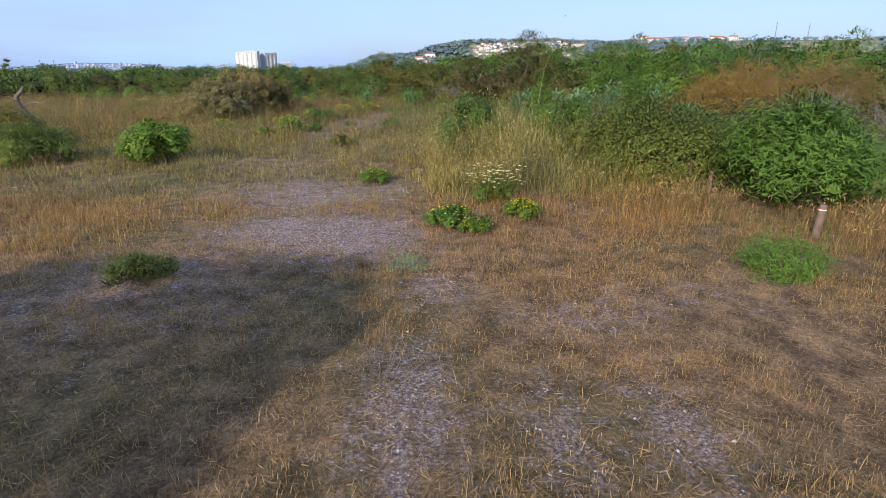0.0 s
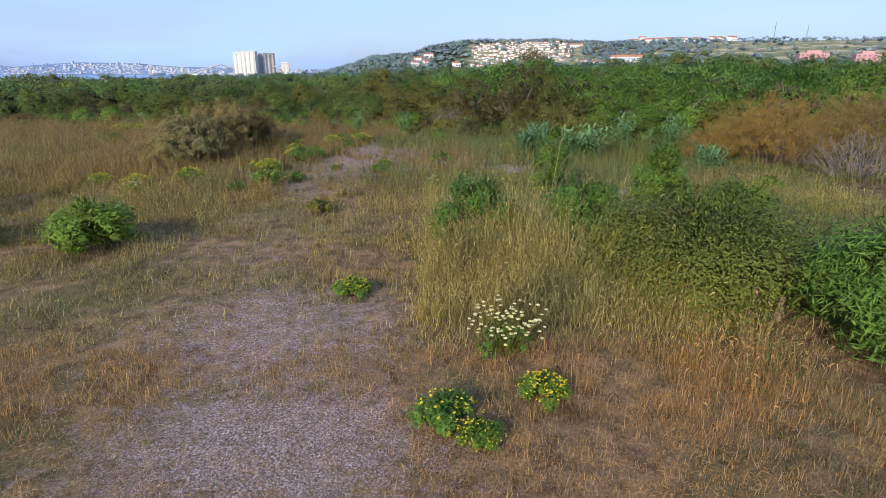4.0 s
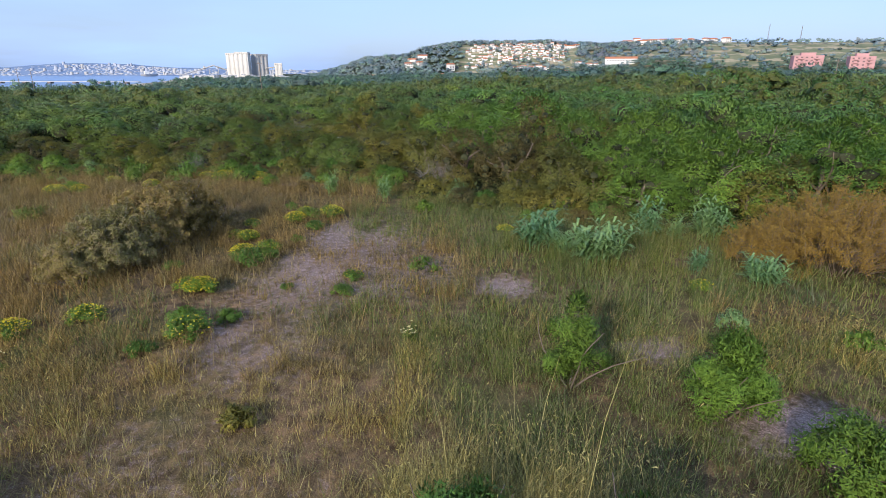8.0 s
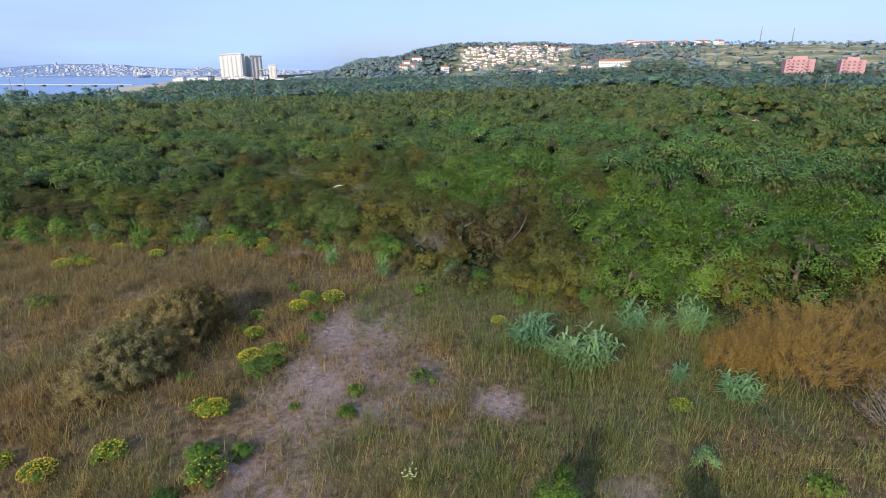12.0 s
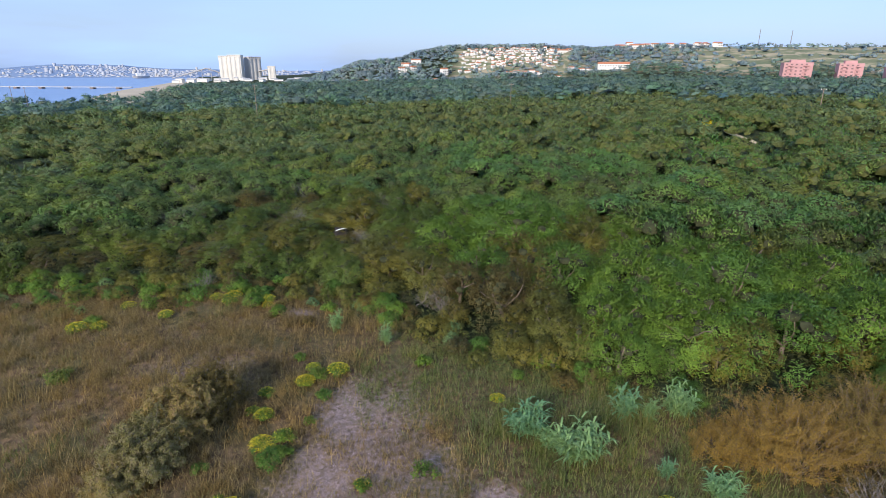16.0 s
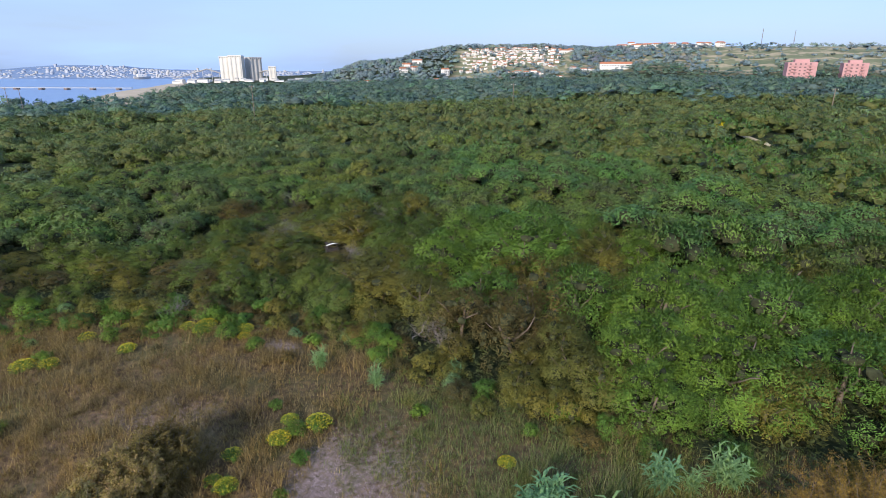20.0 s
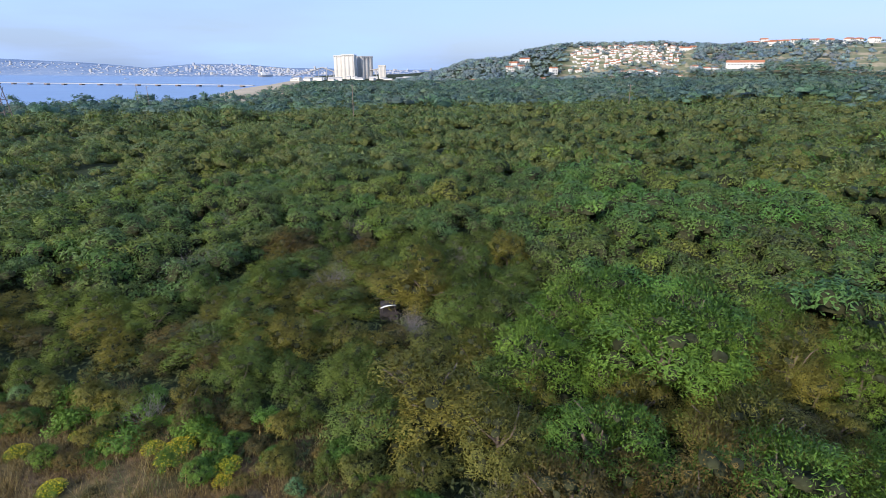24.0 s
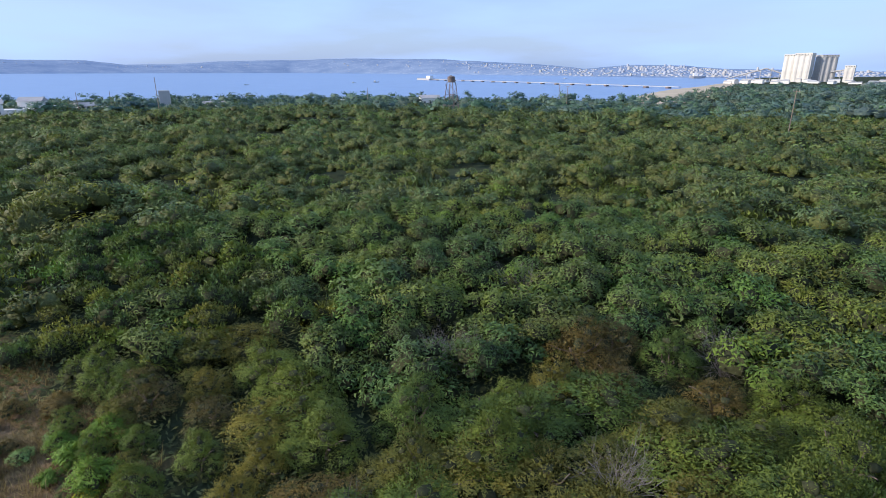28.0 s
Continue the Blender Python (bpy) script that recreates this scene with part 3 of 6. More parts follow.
SAND = [(a, b, c, d, 0.9 * e) for a, b, c, d, e in [(-0.9, 7.2, 1.9, 1.3, 1.0), (-2.6, 5.4, 2.2, 1.6, 0.55), (-1.4, 9.6, 2.2, 1.8, 0.75), (-2.6, 13.0, 2.0, 2.6, 0.4), (-3.7, 14.5, 1.6, 2.0, 0.35),
        (0.45, 3.4, 0.42, 1.1, 0.85), (1.35, 3.0, 0.3, 0.9, 0.72), (2.05, 3.1, 0.36, 0.8, 0.72), (1.9, 4.7, 0.8, 0.5, 0.62), (0.6, 5.4, 0.5, 0.6, 0.66), (2.8, 5.0, 0.9, 0.6, 0.45),
        (-2.6, 22.6, 1.9, 3.2, 0.8), (-2.4, 26.3, 1.3, 2.8, 0.82), (-0.4, 25.4, 1.6, 1.8, 0.6), (-0.6, 22.0, 1.6, 1.6, 0.7), (2.9, 21.6, 1.0, 0.8, 1.0), (1.2, 22.6, 1.5, 1.2, 0.5),
        (5.6, 18.2, 0.9, 0.7, 0.9), (7.2, 15.4, 1.5, 1.0, 1.0), (-6.1, 35.3, 0.9, 0.6, 1.0), (-3.6, 18.6, 0.9, 1.8, 0.7), (6.3, 5.0, 0.5, 0.4, 0.6),
        (-9, 30, 3.0, 1.5, 0.45), (-1.3, 25.0, 2.6, 4.2, 0.72), (0.5, 23.2, 1.6, 2.4, 0.66), (-2.6, 18.4, 1.6, 2.2, 0.55)]]


def ground_sheet():
    rings = np.concatenate([np.arange(0, 48, 0.38), np.geomspace(48, 4900, 110)])
    turns = 330
    a = np.linspace(0, 2 * np.pi, turns, endpoint=False)
    R, A = np.meshgrid(rings[1:], a, indexing="ij")
    x, y = R * np.sin(A), 14 + R * np.cos(A)
    x, y = np.concatenate([[0], x.ravel()]), np.concatenate([[14], y.ravel()])
    z = land(x, y)
    i, j = np.meshgrid(np.arange(len(rings) - 2), np.arange(turns), indexing="ij")
    k = (j + 1) % turns
    quads = np.stack([1 + i * turns + j, 1 + (i + 1) * turns + j, 1 + (i + 1) * turns + k, 1 + i * turns + k], -1).reshape(-1, 4)[:, ::-1]
    jj = np.arange(turns)
    tris = np.stack([np.zeros(turns, int), 1 + (jj + 1) % turns, 1 + jj], -1)
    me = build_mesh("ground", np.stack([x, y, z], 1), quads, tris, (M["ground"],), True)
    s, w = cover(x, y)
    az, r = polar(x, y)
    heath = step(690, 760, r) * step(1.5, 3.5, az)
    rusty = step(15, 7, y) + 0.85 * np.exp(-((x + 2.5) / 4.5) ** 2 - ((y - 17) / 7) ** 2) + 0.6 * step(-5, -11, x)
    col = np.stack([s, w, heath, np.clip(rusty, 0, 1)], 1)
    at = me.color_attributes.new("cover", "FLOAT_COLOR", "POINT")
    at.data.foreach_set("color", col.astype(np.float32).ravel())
    ob = new("ground", me)
    return tagged(ob, "sandy dune ground with dry thatch and bare gravel patches", "ground", kind="structure")


ground_sheet()


def at_ground(x, y):
    return (x, y, float(land(x, y)))


def water_sheet():
    a = np.linspace(0, 2 * np.pi, 97)[:-1]
    rings = np.array([200, 400, 700, 1200, 2000, 3200, 4700.0])
    R, A = np.meshgrid(rings, a, indexing="ij")
    v = np.stack([R * np.sin(A), R * np.cos(A), np.full_like(R, SEA)], -1).reshape(-1, 3)
    i, j = np.meshgrid(np.arange(len(rings) - 1), np.arange(96), indexing="ij")
    k = (j + 1) % 96
    q = np.stack([i * 96 + j, i * 96 + k, (i + 1) * 96 + k, (i + 1) * 96 + j], -1).reshape(-1, 4)
    tagged(new("water", build_mesh("water", v, q, None, (M["water"],))), "calm blue river mouth water", "water", kind="structure")


water_sheet()
SHORE_AZ = [-150, -89, -83, -80, -76, -72, -66, -60.4, -52, -44.6, -40, -36.9, -34.5, -32.2, -28, -24, -19, -12, -6]
SHORE_EL = [0.5, 0.71, 0.76, 0.41, 0.5, 0.74, 0.8, 1.05, 1.0, 0.72, 0.45, 0.12, 0.3, 0.5, 0.42, 0.1, 0.02, -0.05, -0.1]


def far_shore():
    """The hills across the water, a range behind the quays."""
    az = np.linspace(-150, -6, 577)
    rf = np.interp(az, FAR_AZ, FAR_R)
    rough = np.array([noise.fractal(Vector((a * 0.16, 2.7, 0.4)), 0.7, 2.1, 5) for a in az])
    el = np.interp(az, SHORE_AZ, SHORE_EL) + 0.07 * rough
    rows = []
    for k, (dr, part_up) in enumerate(((0, 0.0), (20, 0.06), (200, 0.35), (420, 0.7), (650, 1.0), (900, 0.6))):
        r = rf + dr
        top = EYE_Z + np.tan(np.radians(el)) * (rf + 650)
        z = SEA - 0.5 + (top - SEA) * part_up * (1 + 0.1 * np.array([noise.noise(Vector((a * 0.3, k * 3.1, 1.5))) for a in az]) * (k in (2, 3)))
        rows.append(np.stack([r * np.sin(np.radians(az)), 9 + r * np.cos(np.radians(az)), z], -1))
    v = np.array(rows)
    m, n = v.shape[:2]
    i, j = np.meshgrid(np.arange(m - 1), np.arange(n - 1), indexing="ij")
    q = np.stack([i * n + j, i * n + j + 1, (i + 1) * n + j + 1, (i + 1) * n + j], -1).reshape(-1, 4)
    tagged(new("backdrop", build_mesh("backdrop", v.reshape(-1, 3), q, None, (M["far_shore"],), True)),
           "hills with a town across the water, painted haze blue", "hills", kind="structure")


far_shore()

# ---- woodland ----
TREE_KINDS = {
    # name: leaf, radius, height, lobes, leaves, leaf size, category, label
    "dark": ("leaf_dark", 1.5, 2.6, 34, 10500, (0.1, 0.046), "dense dark green evergreen shrub tree in the scrub"),
    "olive": ("leaf_olive", 1.45, 2.5, 34, 10500, (0.098, 0.043), "olive green scrub tree with a lumpy crown"),
    "bright": ("leaf_bright", 1.7, 2.7, 38, 12500, (0.108, 0.044), "bright green acacia tree with a rounded crown"),
    "brown": ("leaf_brown", 1.4, 2.3, 30, 8000, (0.095, 0.034), "browning half-bare shrub tree in the scrub"),
}
TREES = {}
for kind_name, (leaf, rad, high, lob, count, size, text) in TREE_KINDS.items():
    TREES[kind_name] = []
    for variant in range(3):
        seed = 100 + 10 * list(TREE_KINDS).index(kind_name) + variant
        crown = crown_mesh("crown", M[leaf], seed, rad, high * (0.92 + 0.1 * variant), 0.1, lob, count, size, core=0.34, lobe=(0.14, 0.42), spread=0.88, floor=0.35, three=True)
        rs = np.random.default_rng(seed)
        trunk = tube("trunk", branch_path(rs, (0, 0, -0.15), (0.1, 0.05, 1), high * 0.6, 5, 0.12), np.linspace(0.09, 0.045, 6), M["bark"])
        limbs = [tube("limb", branch_path(rs, (0.02, 0.02, high * 0.25), (math.cos(a), math.sin(a), 0.9), rad * 0.9, 5), np.linspace(0.05, 0.015, 6), M["bark"], 5)
                 for a in (0.4 + variant, 2.6 + variant, 4.5 + variant)]
        TREES[kind_name].append((crown, trunk, limbs))


def tree(kind_name, variant, x, y, size, turn, cap=9.0, group="scrub trees"):
    crown, trunk, limbs = TREES[kind_name][variant]
    t = thing("tree", TREE_KINDS[kind_name][6], "tree", at_ground(x, y), group, "", turn, size)
    t.scale = (size, size, min(size, cap))
    part("trunk", trunk, t)
    for limb in limbs:
        part("limb", limb, t)
    part("crown", crown, t)
    return t


def hash2(x, y, k=0.0):
    return noise.noise(Vector((x * 0.11 + k, y * 0.11 - k, k)))


def scrub_kind(x, y, d, r):
    """Which tree grows there: bright acacias to the east, dark and olive scrub to the west, browning ones at the edge."""
    v = hash2(x, y, 1.7) + 0.35 * hash2(x * 4, y * 4, 6.1)
    if x > -1 + 0.12 * (y - 30):
        if x < 5.5 and y < 37:
            return "brown" if r < 0.6 else "olive"
        return "bright" if v > -0.12 else ("olive" if v > -0.5 else "brown")
    return "dark" if v > 0.1 else ("olive" if v > -0.22 else ("brown" if r < 0.4 else "dark"))


# larger trees that stand out at the wood's edge: x, y, kind, width, height in metres
EDGE_TREES = ((2.5, 35.8, "brown", 3.6, 3.2), (4.9, 34.0, "brown", 3.8, 3.5), (6.2, 35.6, "brown", 3.6, 3.6), (6.9, 31.6, "olive", 3.0, 2.4), (8.3, 36.5, "bright", 4.6, 3.7),
              (9.6, 31.0, "bright", 4.4, 3.2), (12.8, 30.2, "bright", 4.8, 3.4), (16.6, 29.4, "bright", 5.0, 3.6), (12.0, 35.4, "bright", 5.2, 3.9), (0.6, 38.6, "olive", 3.4, 2.9),
              (16.9, 34.4, "bright", 5.4, 3.9), (20.8, 30.0, "bright", 5.2, 3.8), (4.0, 38.6, "bright", 4.4, 3.5))


def scatter_near():
    """The scrub that the camera passes over."""
    rs = random.Random(5)
    cell, out = 2.15, []
    for iy in range(0, 40):
        for ix in range(-35, 26):
            x, y = ix * cell + rs.uniform(-0.9, 0.9), 20 + iy * cell + rs.uniform(-0.9, 0.9)
            d = y - float(wood_edge(x)) + 0.9 * hash2(x, y, 3)
            if d < -0.9 or min(math.hypot(x - a, y - b) for a, b, _, _, _ in EDGE_TREES) < 1.3 or math.hypot(x + 3, y - 38) > 47 or (x < -36 and y < 40) or x > 36:
                continue
            if (hash2(x * 3, y * 3, 9) < -0.5 and d < 5) or math.hypot(x + 5.9, y - 48.2) < 1.9:
                continue
            out.append((x, y, d))
    return out


rs = random.Random(11)
NEAR_REST = {k: [] for k in TREE_KINDS}
for x, y, d in scatter_near():
    kind_name = scrub_kind(x, y, d, rs.random())
    size = (0.3 + 0.65 * min(1, max(0, d + 0.9) / 6)) * min(1.6, rs.lognormvariate(0, 0.24)) * (1.18 if kind_name == "bright" else 1.1)
    if rs.random() < 0.08:
        size *= 1.3
    tall = (rs.uniform(0.69, 0.88) + 0.010 * d) * (1.25 if kind_name == "bright" else 1.0) * (0.8 if x < -7 else 1.0) * rs.lognormvariate(0.0, 0.16)
    if (-27 < x < 16 and y < 51 - 0.15 * abs(x)) or (-17 < x < 2 and y < 60) or (16 <= x < 24 and y < 40):
        tree(kind_name, rs.randrange(3), x, y, size, rs.uniform(0, 6.28), tall)
    else:
        NEAR_REST[kind_name].append((x, y, float(land(x, y)), 1.5 * size, 2.6 * min(size, tall)))


for i, (x, y, kind_name, wide, high) in enumerate(EDGE_TREES):
    rad, top = TREE_KINDS[kind_name][1:3]
    tree(kind_name, i % 3, x, y, 1.0, i * 1.7).scale = (wide / 2 / rad, wide / 2 / rad, high / top)


TINTS = np.array([(0.74, 0.84, 0.92), (0.84, 0.92, 0.94), (0.96, 1.02, 0.92), (0.98, 0.98, 0.98), (1.08, 1.04, 0.88), (0.9, 1.06, 0.82), (1.08, 0.94, 0.9), (0.92, 0.92, 0.98)])


def rough_ball():
    bm = bmesh.new()
    bmesh.ops.create_icosphere(bm, subdivisions=1, radius=1.0)
    v, f = np.array([p.co[:] for p in bm.verts]), np.array([[p.index for p in q.verts] for q in bm.faces])
    bm.free()
    return v, f[v[f].mean(1)[:, 2] > -0.5]


BALL = rough_ball()


def crowns_joined(name, label, pts, mat, leaves, leaf, lobes, seed, core=0.5, flat=0.85, slim=0.5, inner=None):
    """Many far crowns as one sheet of small leaves over dense cores, by default coloured as dark as inner shade, each
    crown in its own tint. pts: x, y, foot, radius, height.
    """
    rs = np.random.default_rng(seed)
    pts = np.asarray(pts)
    n = len(pts)
    V, T, C, NN, S, o = [], [], [], [], [], 0
    tint = TINTS[rs.integers(0, len(TINTS), n)] * np.exp(rs.normal(0, 0.08, (n, 1)))
    for lobe in range(lobes):
        a = rs.uniform(0, 2 * np.pi, n)
        d = (0.0 if lobes == 1 else 0.82) * pts[:, 3] * np.sqrt(rs.uniform(0.0, 1, n))
        r = pts[:, 3] * (rs.uniform(0.8, 1.1, n) if lobes == 1 else rs.uniform(0.26, 0.5, n))
        sag = 0.55 * pts[:, 4] * (d / pts[:, 3]) ** 2 * rs.uniform(0.5, 1.2, n)
        c = np.stack([pts[:, 0] + d * np.cos(a), pts[:, 1] + d * np.sin(a), pts[:, 2] + pts[:, 4] - r * flat - sag], -1)
        k = leaves
        dr = rs.normal(0, 1, (n, k, 3))
        dr[..., 2] = np.abs(dr[..., 2]) * 1.1 - 0.25
        dr /= np.linalg.norm(dr, axis=-1, keepdims=True)
        p = c[:, None] + dr * r[:, None, None] * rs.uniform(core * 1.05, 1.14, (n, k, 1)) * [1, 1, flat]
        sz = np.repeat(pts[:, 3], k) * leaf
        v, t = leaf_arrays(p.reshape(-1, 3), dr.reshape(-1, 3) + [0, 0, 0.3], sz * 1.2, sz * slim * 1.25, rs, 0.0, True, True)
        V.append(v), T.append(t + o), S.append(np.zeros(len(t), int))
        C.append(np.repeat(tint, k * 3, 0))
        whole = (p - np.stack([pts[:, 0], pts[:, 1], pts[:, 2] + pts[:, 4] * 0.45], -1)[:, None]) / pts[:, 3][:, None, None]
        NN.append(np.repeat((dr * 0.65 + whole * 0.5 + rs.normal(0, 0.28, dr.shape)).reshape(-1, 3), 3, 0))
        o += len(v)
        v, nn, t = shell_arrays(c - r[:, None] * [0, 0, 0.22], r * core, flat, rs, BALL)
        V.append(v)
        mass = v.reshape(n, -1, 3) - np.stack([pts[:, 0], pts[:, 1], pts[:, 2] + pts[:, 4] * 0.45], -1)[:, None]
        NN.append(nn * 0.22 + (mass / pts[:, 3][:, None, None]).reshape(-1, 3) * 0.85)
        T.append(t + o), S.append(np.ones(len(t), int))
        C.append(np.repeat(tint, len(v) // n, 0))
        o += len(v)
    me = build_mesh(name, np.concatenate(V), None, np.concatenate(T), (mat, inner or M["shaded_thicket"]), mat_index=np.concatenate(S), normals=np.concatenate(NN))
    C = np.concatenate(C)
    at = me.color_attributes.new("tint", "FLOAT_COLOR", "POINT")
    at.data.foreach_set("color", np.concatenate([C, np.ones((len(C), 1))], 1).astype(np.float32).ravel())
    return tagged(new(name, me), label, "woodland", kind="stuff")


def scatter(rs, r0, r1, a0, a1, cell):
    n = int(math.pi * (r1 * r1 - r0 * r0) * (a1 - a0) / 360 / cell ** 2)
    r = np.sqrt(rs.uniform(r0 * r0, r1 * r1, n))
    a = np.radians(rs.uniform(a0, a1, n))
    return r * np.sin(a), 9 + r * np.cos(a)


def wood_points(seed, r0, r1, a0, a1, cell, radius, high, vary=0.1):
    rs = np.random.default_rng(seed)
    x, y = scatter(rs, r0, r1, a0, a1, cell)
    az, r = polar(x, y)
    keep = (y > wood_edge(x) + 1.5) & (r < np.interp(az, COAST_AZ, COAST_R) - 14)
    keep &= ~((np.hypot(x + 3, y - 38) < 45.5) & (az < 47) & (y > 24) & ~((x < -36) & (y < 40)))
    keep &= ~(np.hypot((x - 54.4) / 1.9, (y - 99.5) / 4) < 1)
    x, y = x[keep], y[keep]
    n = len(x)
    swell = 1 + 0.28 * np.sin(x * 0.17 + 1.9 * np.sin(y * 0.09)) * np.sin(y * 0.15 + 1.3 * np.sin(x * 0.08)) + 0.15 * np.sin(x * 0.53 + y * 0.31)
    s = swell * np.exp(rs.normal(0, 0.3, n)) * 0.97
    z = land(x, y)
    az, r = polar(x, y)
    low = 1 - (1 - np.interp(az, [-10, 3], [0.62, 1.0])) * step(190, 120, r)
    return np.stack([x, y, z, radius * s, high * low * swell * np.exp(rs.normal(-0.02, vary, n))], -1)


for kind_name, pts in NEAR_REST.items():
    crowns_joined("woodland", "dense scrub of " + {"dark": "dark green", "olive": "olive green", "bright": "bright green", "brown": "browning"}[kind_name] + " bushes",
                  pts, M[TREE_KINDS[kind_name][0] + "_wood"], 120, 0.1, 9, 40 + len(kind_name), 0.68, 0.9, 0.5)
mid = wood_points(21, 30, 140, -102, 46, 2.75, 1.95, 3.1, 0.22)
pick = rng.random(len(mid))
east = mid[:, 0] > -1 + 0.12 * (mid[:, 1] - 30)
share = np.clip((150 - np.hypot(mid[:, 0], mid[:, 1])) / 90, 0, 1)
fresh, drab = east & (pick < (0.62 + 0.25 * (mid[:, 0] > 0.5 * mid[:, 1])) * np.maximum(share, 0.3)), (pick > 1 - 0.4 * share)
for text, mat_name, mask in (("bright green acacia", "leaf_bright_wood", fresh), ("olive green", "leaf_olive_wood", drab), ("mixed green", "wood_far", ~fresh & ~drab)):
    # cores in the darker undergrowth colour, as painted shade inside the crowns
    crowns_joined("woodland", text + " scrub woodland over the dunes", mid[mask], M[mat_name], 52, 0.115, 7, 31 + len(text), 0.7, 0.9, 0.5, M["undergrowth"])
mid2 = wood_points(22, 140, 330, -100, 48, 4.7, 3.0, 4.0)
# the same shade-dark cores here
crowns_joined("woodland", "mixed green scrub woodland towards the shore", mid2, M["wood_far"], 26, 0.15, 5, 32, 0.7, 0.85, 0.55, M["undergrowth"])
shore = wood_points(25, 235, 345, -100, -24, 6.5, 3.4, 4.7)
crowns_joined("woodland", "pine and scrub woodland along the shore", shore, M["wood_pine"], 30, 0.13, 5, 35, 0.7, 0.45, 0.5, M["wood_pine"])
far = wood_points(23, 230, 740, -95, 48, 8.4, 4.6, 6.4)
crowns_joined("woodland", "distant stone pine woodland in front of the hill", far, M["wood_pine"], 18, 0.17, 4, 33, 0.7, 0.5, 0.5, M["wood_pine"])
hill = wood_points(24, 720, 1000, -14, 44, 7.6, 5.4, 5.4)
h_az, h_r = polar(hill[:, 0], hill[:, 1])
sparse = (h_az > 15) & (rng.random(len(hill)) > np.where(h_az < 21, 0.92, np.where(h_az < 26, 0.5, 0.16)))
village = (h_az > 2.6) & (h_az < 13.4) & (h_r > 775) & (h_r < 925) & (rng.random(len(hill)) < 0.72)
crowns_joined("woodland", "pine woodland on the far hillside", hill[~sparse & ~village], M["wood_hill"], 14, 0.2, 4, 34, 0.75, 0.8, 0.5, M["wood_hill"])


def undergrowth():
    """Low leaves and dry stalks that cover the floor between the nearer trees."""
    rs = np.random.default_rng(61)
    n = 60000
    x, y = rs.uniform(-40, 26, n), rs.uniform(24, 62, n)
    d = y - wood_edge(x)
    ok = (d > -1.6) & (np.hypot(x + 3, y - 38) < 34)
    x, y, d = x[ok], y[ok], d[ok]
    n = len(x)
    z = land(x, y) + rs.uniform(0.02, 0.55, n) * np.clip(0.5 + d / 3, 0.3, 1)
    v, q = leaf_arrays(np.stack([x, y, z], -1), np.tile([0.0, 0.0, 1.2], (n, 1)), 0.3, 0.11, rs)
    tagged(new("undergrowth", build_mesh("undergrowth", v, q, None, (M["undergrowth"],))), "low green and brown undergrowth between the trees", "undergrowth", kind="stuff")


undergrowth()

# ---- plants of the clearing ----


def bush(name, label, leaf, seed, x, y, radius, high, leaves=1100, size=(0.12, 0.045), lobes=11, stems=5, core=0.55, group=""):
    b = thing(name, label, "bush", at_ground(x, y), group)
    rs = np.random.default_rng(seed)
    for i in range(stems):
        a = i * 6.28 / stems + rs.uniform(-0.3, 0.3)
        p = branch_path(rs, (0.05 * math.cos(a), 0.05 * math.sin(a), -0.05), (0.55 * math.cos(a), 0.55 * math.sin(a), 1), high * 0.85, 5)
        part("stem", tube("stem", p, np.linspace(0.022, 0.006, 6), M["bark"], 5), b)
    part("foliage", crown_mesh("foliage", M[leaf], seed, radius, high, 0.06, lobes, leaves, size, 0.9, 0.3, core, 0.72, 0.1), b)
    return b


bush("lentisk_bush", "wide olive green lentisk bush beside the trail posts", "leaf_lentisk", 301, 4.75, 10.75, 1.75, 1.4, 34000, (0.06, 0.024), 40, 7, 0.4)
bush("lentisk_bush", "low olive green lentisk bush in dry grass", "leaf_lentisk", 302, 3.7, 11.0, 0.85, 1.15, 9500, (0.06, 0.024), 20, 5, 0.4)
bush("acacia_bush", "bright green long-leaved acacia bush beside a trail post", "leaf_bright", 303, 6.4, 9.0, 1.4, 1.65, 20000, (0.125, 0.021), 30, 6, 0.36)
bush("acacia_bush", "green acacia shrub standing in tall dry grass", "leaf_bright", 304, 1.4, 12.75, 0.9, 1.6, 11000, (0.085, 0.02), 20, 5, 0.34)
bush("acacia_bush", "upright green acacia shrub in tall dry grass", "leaf_bright", 305, 3.3, 12.3, 0.8, 1.75, 11000, (0.085, 0.02), 20, 5, 0.34)
bush("acacia_bush", "narrow green acacia sapling in dry grass", "leaf_bright", 306, 3.55, 16.75, 0.66, 1.9, 7500, (0.085, 0.02), 16, 4, 0.34)
bush("acacia_bush", "rounded bright green acacia shrub beside bare sand", "leaf_bright", 307, 5.95, 15.75, 0.85, 1.45, 11000, (0.085, 0.02), 20, 5, 0.34)
bush("acacia_bush", "low bluish green acacia bush beside bare sand", "leaf_bright", 308, 7.0, 14.1, 0.95, 0.95, 6500, (0.09, 0.022), 16, 5)
bush("acacia_bush", "dark green broad-leaved shrub in the grass", "leaf_bright", 309, -5.9, 12.95, 0.95, 0.95, 6000, (0.1, 0.035), 18, 5)
bush("scrub_bush", "dark feathery bush below a dead tree", "leaf_dark", 310, -8.6, 12.9, 1.0, 0.9, 6000, (0.1, 0.016), 16, 5)
bush("scrub_bush", "dark feathery bush below a dead tree", "leaf_olive", 311, -11.3, 14.6, 1.6, 1.5, 8000, (0.11, 0.018), 20, 5)
bush("scrub_bush", "small dark green shrub in dry grass", "leaf_dark", 312, -14.8, 28.8, 0.7, 0.6, 700, (0.12, 0.04), 8, 4)
bush("scrub_bush", "small green shrub in dry grass", "leaf_bright", 313, 9.9, 17.9, 0.45, 0.5, 500, (0.12, 0.04), 7, 4)
